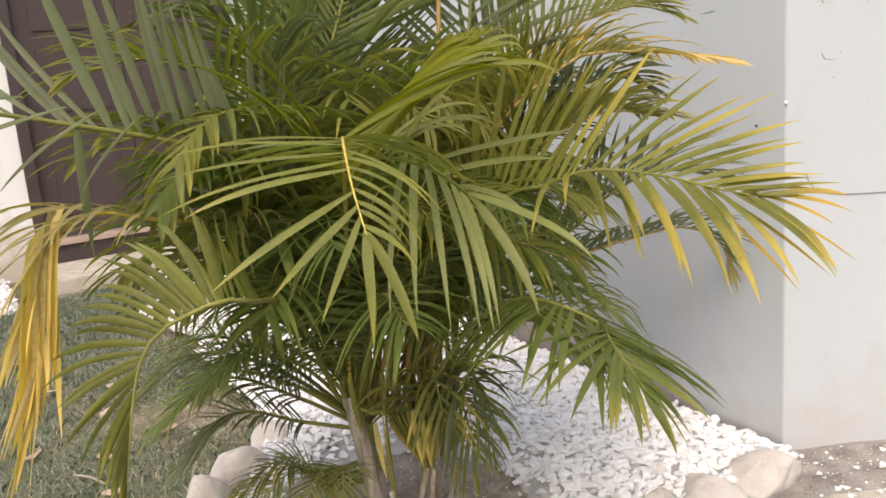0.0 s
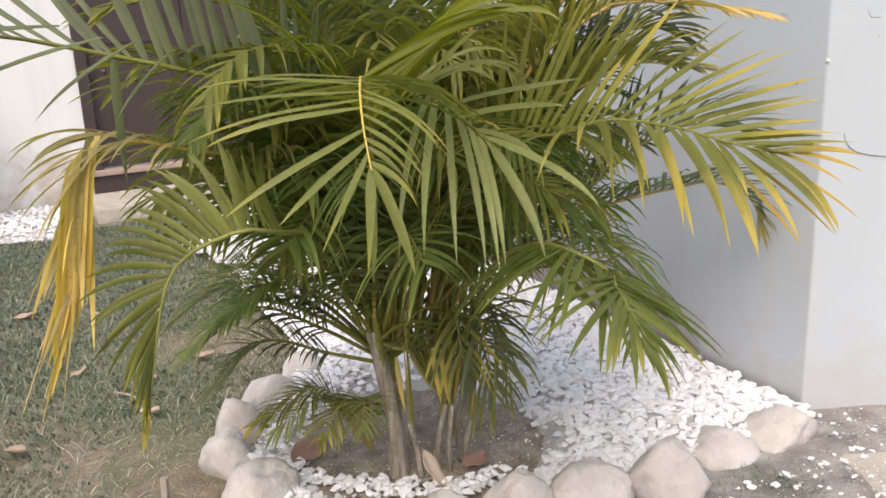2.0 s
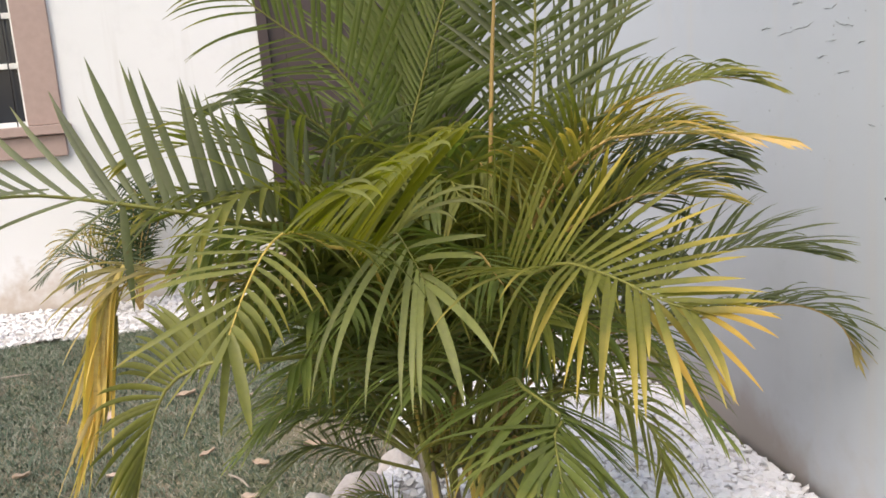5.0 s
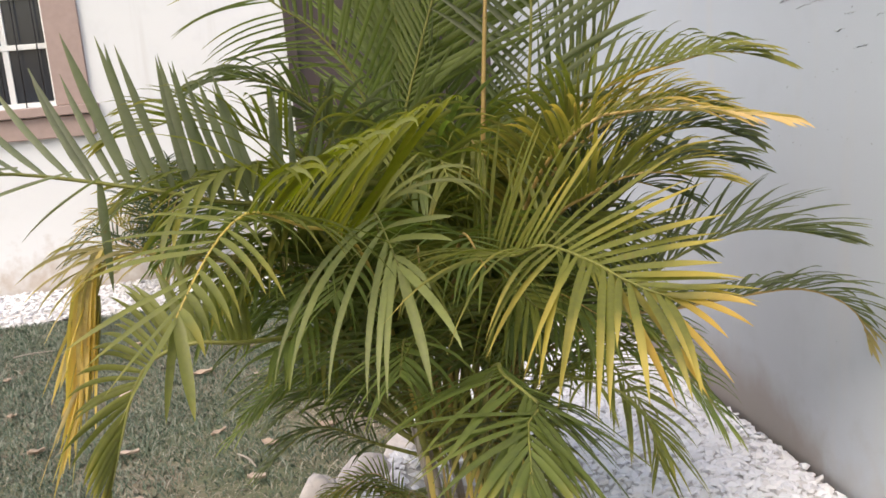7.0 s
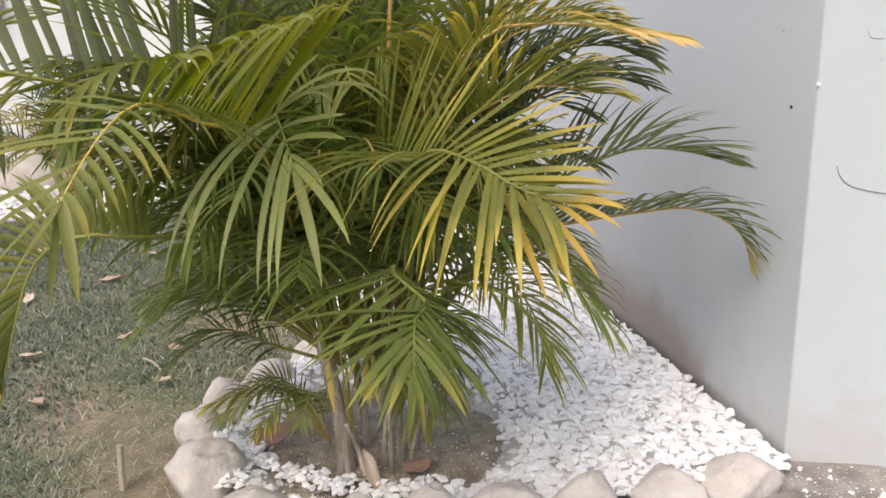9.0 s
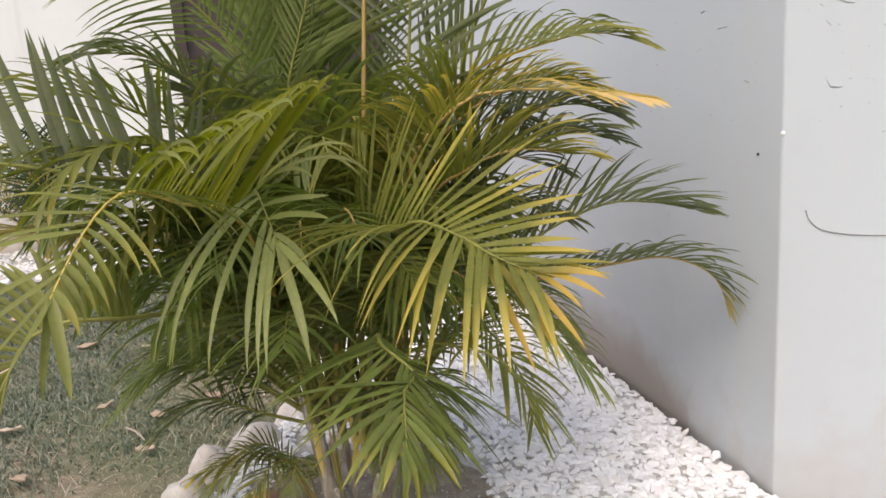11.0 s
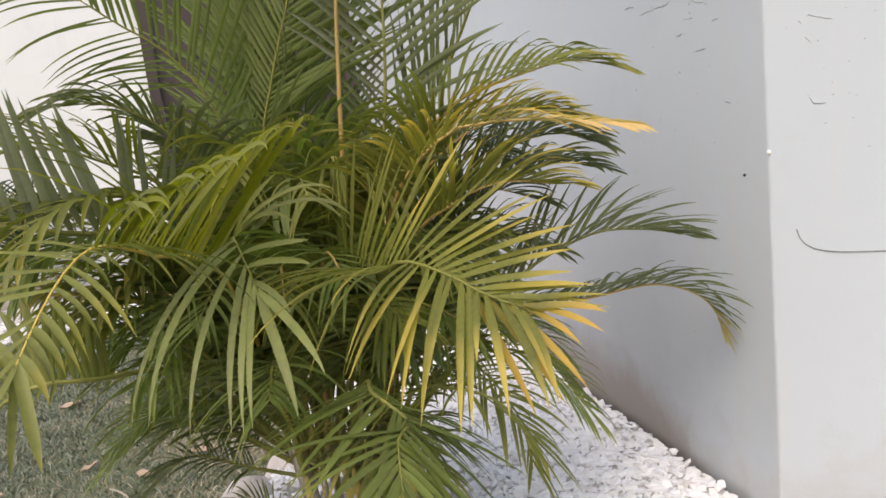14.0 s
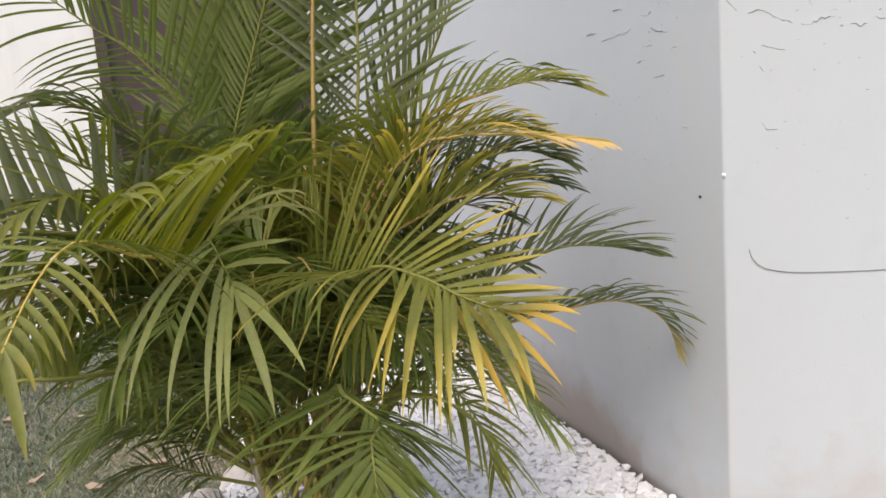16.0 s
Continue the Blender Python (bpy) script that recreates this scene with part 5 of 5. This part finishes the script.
# ---- grass ----


def blades(name, count, area, test, mat, hmin, hmax, lean, seed, wide=0.0035):
    r = np.random.RandomState(seed)
    x0, x1, y0, y1 = area
    verts, faces = [], []
    for _ in range(count):
        x, y = r.uniform(x0, x1), r.uniform(y0, y1)
        if not test(x, y):
            continue
        a, h = r.uniform(0, 2 * math.pi), r.uniform(hmin, hmax)
        b_ = r.uniform(0, 2 * math.pi)
        lx, ly = h * lean * math.cos(b_) * r.uniform(0.3, 1), h * lean * math.sin(b_) * r.uniform(0.3, 1)
        wx, wy = wide * math.cos(a), wide * math.sin(a)
        o = len(verts)
        g = 0.016 * noise.noise((x * 1.7, y * 1.7, 0)) - 0.004
        verts += [(x - wx, y - wy, g), (x + wx, y + wy, g), (x + lx * 0.45 - wx * 0.8, y + ly * 0.45 - wy * 0.8, g + h * 0.65), (x + lx * 0.45 + wx * 0.8, y + ly * 0.45 + wy * 0.8, g + h * 0.65), (x + lx * 1.2, y + ly * 1.2, g + h * 0.9)]
        faces += [(o, o + 1, o + 3, o + 2), (o + 2, o + 3, o + 4)]
    return mesh_of(name, verts, faces, mat)


def on_lawn(x, y):
    if in_gravel(x, y) or bed_edge(x, y) < 1.4:
        return False
    if x > 0.95 or (y < 1.6 and x > -0.35 and y > 0.3) or (y > 4.75 and -0.7 < x < 0.9):
        return False
    if y < 0.4 and dusty(x, y) and math.hypot(x - 0.585, y - 0.13) > 0.13:
        return False
    return math.hypot(x + 0.12, y - 0.95) > 0.62


def thin(x, y):
    """Chance that a blade stands here: falls off towards the rim of the mown patch."""
    return min(1.0, max(0.0, (x + 3.6) / 0.9)) * min(1.0, max(0.0, (y + 1.1) / 0.9))


def lush(x, y):
    return 0.62 + 0.9 * noise.noise((x * 1.6, y * 1.6, 12)) + 0.28 * (y - 1.75) - 0.12 * (x + 1) - 0.7 * max(0.0, 1 - (math.hypot(x + 0.12, y - 0.95) - 0.60) / 0.40) * (y < 1.35)


gr = random.Random(3)
tagged(part("grass", blades("grass", 150000, (-3.6, -0.1, -0.3, 4.7), lambda x, y: on_lawn(x, y) and thin(x, y) > gr.random() and lush(x, y) > gr.uniform(0.1, 0.9), GRASS, 0.012, 0.042, 1.5, 1, 0.0027)), "patchy green lawn grass", "grass", kind="stuff")
tagged(part("dry_grass", blades("dry_grass", 58000, (-3.6, 1.0, -1.1, 4.7), lambda x, y: on_lawn(x, y) and thin(x, y) > gr.random() and lush(x, y) < gr.uniform(0.2, 1.3), STRAW, 0.008, 0.033, 2.6, 2, 0.0017)), "dry trampled straw-coloured grass", "grass", kind="stuff")

tuft = blades("grass_tuft", 4200, (0.40, 0.77, -0.01, 0.28), lambda x, y: math.hypot((x - 0.585) / 0.17, (y - 0.13) / 0.12) < gr.uniform(0.2, 1.0), GRASS, 0.032, 0.050, 1.3, 9, 0.0024)
tagged(part("grass_tuft", tuft), "low mossy green tuft on bare earth beside the stones", "grass", kind="stuff")

# ---- gravel ----


def pebble_shape(seed):
    r = random.Random(seed + 77)
    bm = bmesh.new()
    for k in range(11):
        d = Vector((r.gauss(0, 1), r.gauss(0, 1), r.gauss(0, 1))).normalized() * r.uniform(0.85, 1.15)
        bm.verts.new((d.x * r.uniform(0.95, 1.2), d.y * 0.86, d.z * 0.50))
    h = bmesh.ops.convex_hull(bm, input=bm.verts[:])
    loose = [v for v in bm.verts if not v.link_faces]
    bmesh.ops.delete(bm, geom=loose, context='VERTS')
    bm.verts.index_update()
    vs = np.array([v.co[:] for v in bm.verts])
    fs = [tuple(v.index for v in f.verts) for f in bm.faces]
    bm.free()
    return vs, fs


SHAPES = [pebble_shape(i) for i in range(14)]
PMESH = [mesh_of("pebble", vs, fs, PEBBLE, smooth=False) for vs, fs in SHAPES]
pr = np.random.RandomState(11)
single, pv, pf = 0, [], []


def add_pebble(x, y, z, size, loose=False):
    global single
    k = pr.randint(14)
    m = Matrix.LocRotScale((x, y, z), Euler((pr.uniform(-0.4, 0.4), pr.uniform(-0.4, 0.4), pr.uniform(0, 6.28))), Vector((size, size, size)))
    if single < 300 and y < 1.0 and x > 0.1 and pr.rand() < 0.35 and not loose:
        ob = part("pebble", PMESH[k], gravel_bed)
        ob.matrix_world = m
        single += 1
        return
    vs, fs = SHAPES[k]
    A = np.array(m.to_3x3())
    o = len(pv)
    pv.extend((vs @ A.T + np.array([x, y, z])).tolist())
    pf.extend([tuple(q + o for q in f) for f in fs])


cell = 0.0228
for j in range(int((2.6 - 0.28) / cell)):
    for i in range(int((1.02 + 0.75) / cell)):
        x, y = -0.75 + (i + pr.rand()) * cell, 0.28 + (j + pr.rand()) * cell
        if not in_gravel(x, y):
            continue
        e = bed_edge(x, y)
        if e < 0.95 or (e < 1.15 and pr.rand() > (e - 0.95) * 5):
            continue
        s = pr.uniform(0.011, 0.028)
        add_pebble(x, y, gravel_height(x, y) + pr.uniform(0.004, 0.013), s)
cell = 0.042
for j in range(int((5.46 - 2.6) / cell)):
    for i in range(int((1.02 + 3.4) / cell)):
        x, y = -3.4 + (i + pr.rand()) * cell, 2.6 + (j + pr.rand()) * cell
        if in_gravel(x, y):
            add_pebble(x, y, gravel_height(x, y) + pr.uniform(0.004, 0.016), pr.uniform(0.018, 0.03))
# a band of pebbles inside the ring, strays on the soil and before the wall
BAND = [(-0.40, 1.30), (-0.49, 1.17), (-0.515, 1.02), (-0.49, 0.88), (-0.40, 0.77), (-0.27, 0.655), (-0.09, 0.575), (0.08, 0.56)]
for _ in range(330):
    k = pr.randint(7)
    f = pr.rand()
    x = BAND[k][0] * (1 - f) + BAND[k + 1][0] * f + pr.normal(0, 0.022)
    y = BAND[k][1] * (1 - f) + BAND[k + 1][1] * f + pr.normal(0, 0.022)
    add_pebble(x, y, soil_height(x, y) + pr.uniform(0.012, 0.03), pr.uniform(0.009, 0.021), True)
for _ in range(420):
    x, y = pr.uniform(-0.5, 0.25), pr.uniform(0.5, 1.3)
    e = bed_edge(x, y)
    if e < 1.1:
        add_pebble(x, y, soil_height(x, y) + 0.002, pr.uniform(0.0015, 0.004) if e < 0.8 or pr.rand() < 0.6 else pr.uniform(0.004, 0.012), True)
for _ in range(2400):
    x, y = pr.uniform(0.2, 1.9), pr.uniform(-0.7, 0.36)
    away = float(np.dot(np.array([x, y, 0]) - CORNER, FNRM))
    if away > 0.015 and (y < 0.16 or x > 0.97):
        add_pebble(x, y, 0.026 if away < 0.29 else 0.038, 0.0018 + 0.0125 * pr.rand() ** 4, True)
tagged(part("pebbles", mesh_of("pebbles", pv, pf, PEBBLE), gravel_bed), "white marble pebbles", kind="stuff")

# clods and crumbs on the bare soil
pv, pf = [], []
for _ in range(900):
    x, y = pr.uniform(-0.55, 0.35), pr.uniform(0.42, 1.25)
    if bed_edge(x, y) < 1.15:
        add_pebble(x, y, soil_height(x, y) + 0.003, pr.uniform(0.002, 0.008), True)
tagged(part("clods", mesh_of("clods", pv, pf, SOIL), soil_bed), "crumbs of dry soil", kind="stuff")
pv, pf = [], []
for _ in range(900):
    x, y = pr.uniform(-0.1, 1.9), pr.uniform(-0.8, 0.4)
    if float(np.dot(np.array([x, y, 0]) - CORNER, FNRM)) > 0.01 and dusty(x, y):
        add_pebble(x, y, 0.024, pr.uniform(0.002, 0.007), True)
tagged(part("crumbs", mesh_of("crumbs", pv, pf, DUST), earth_patch), "crumbs of dusty earth", kind="stuff")
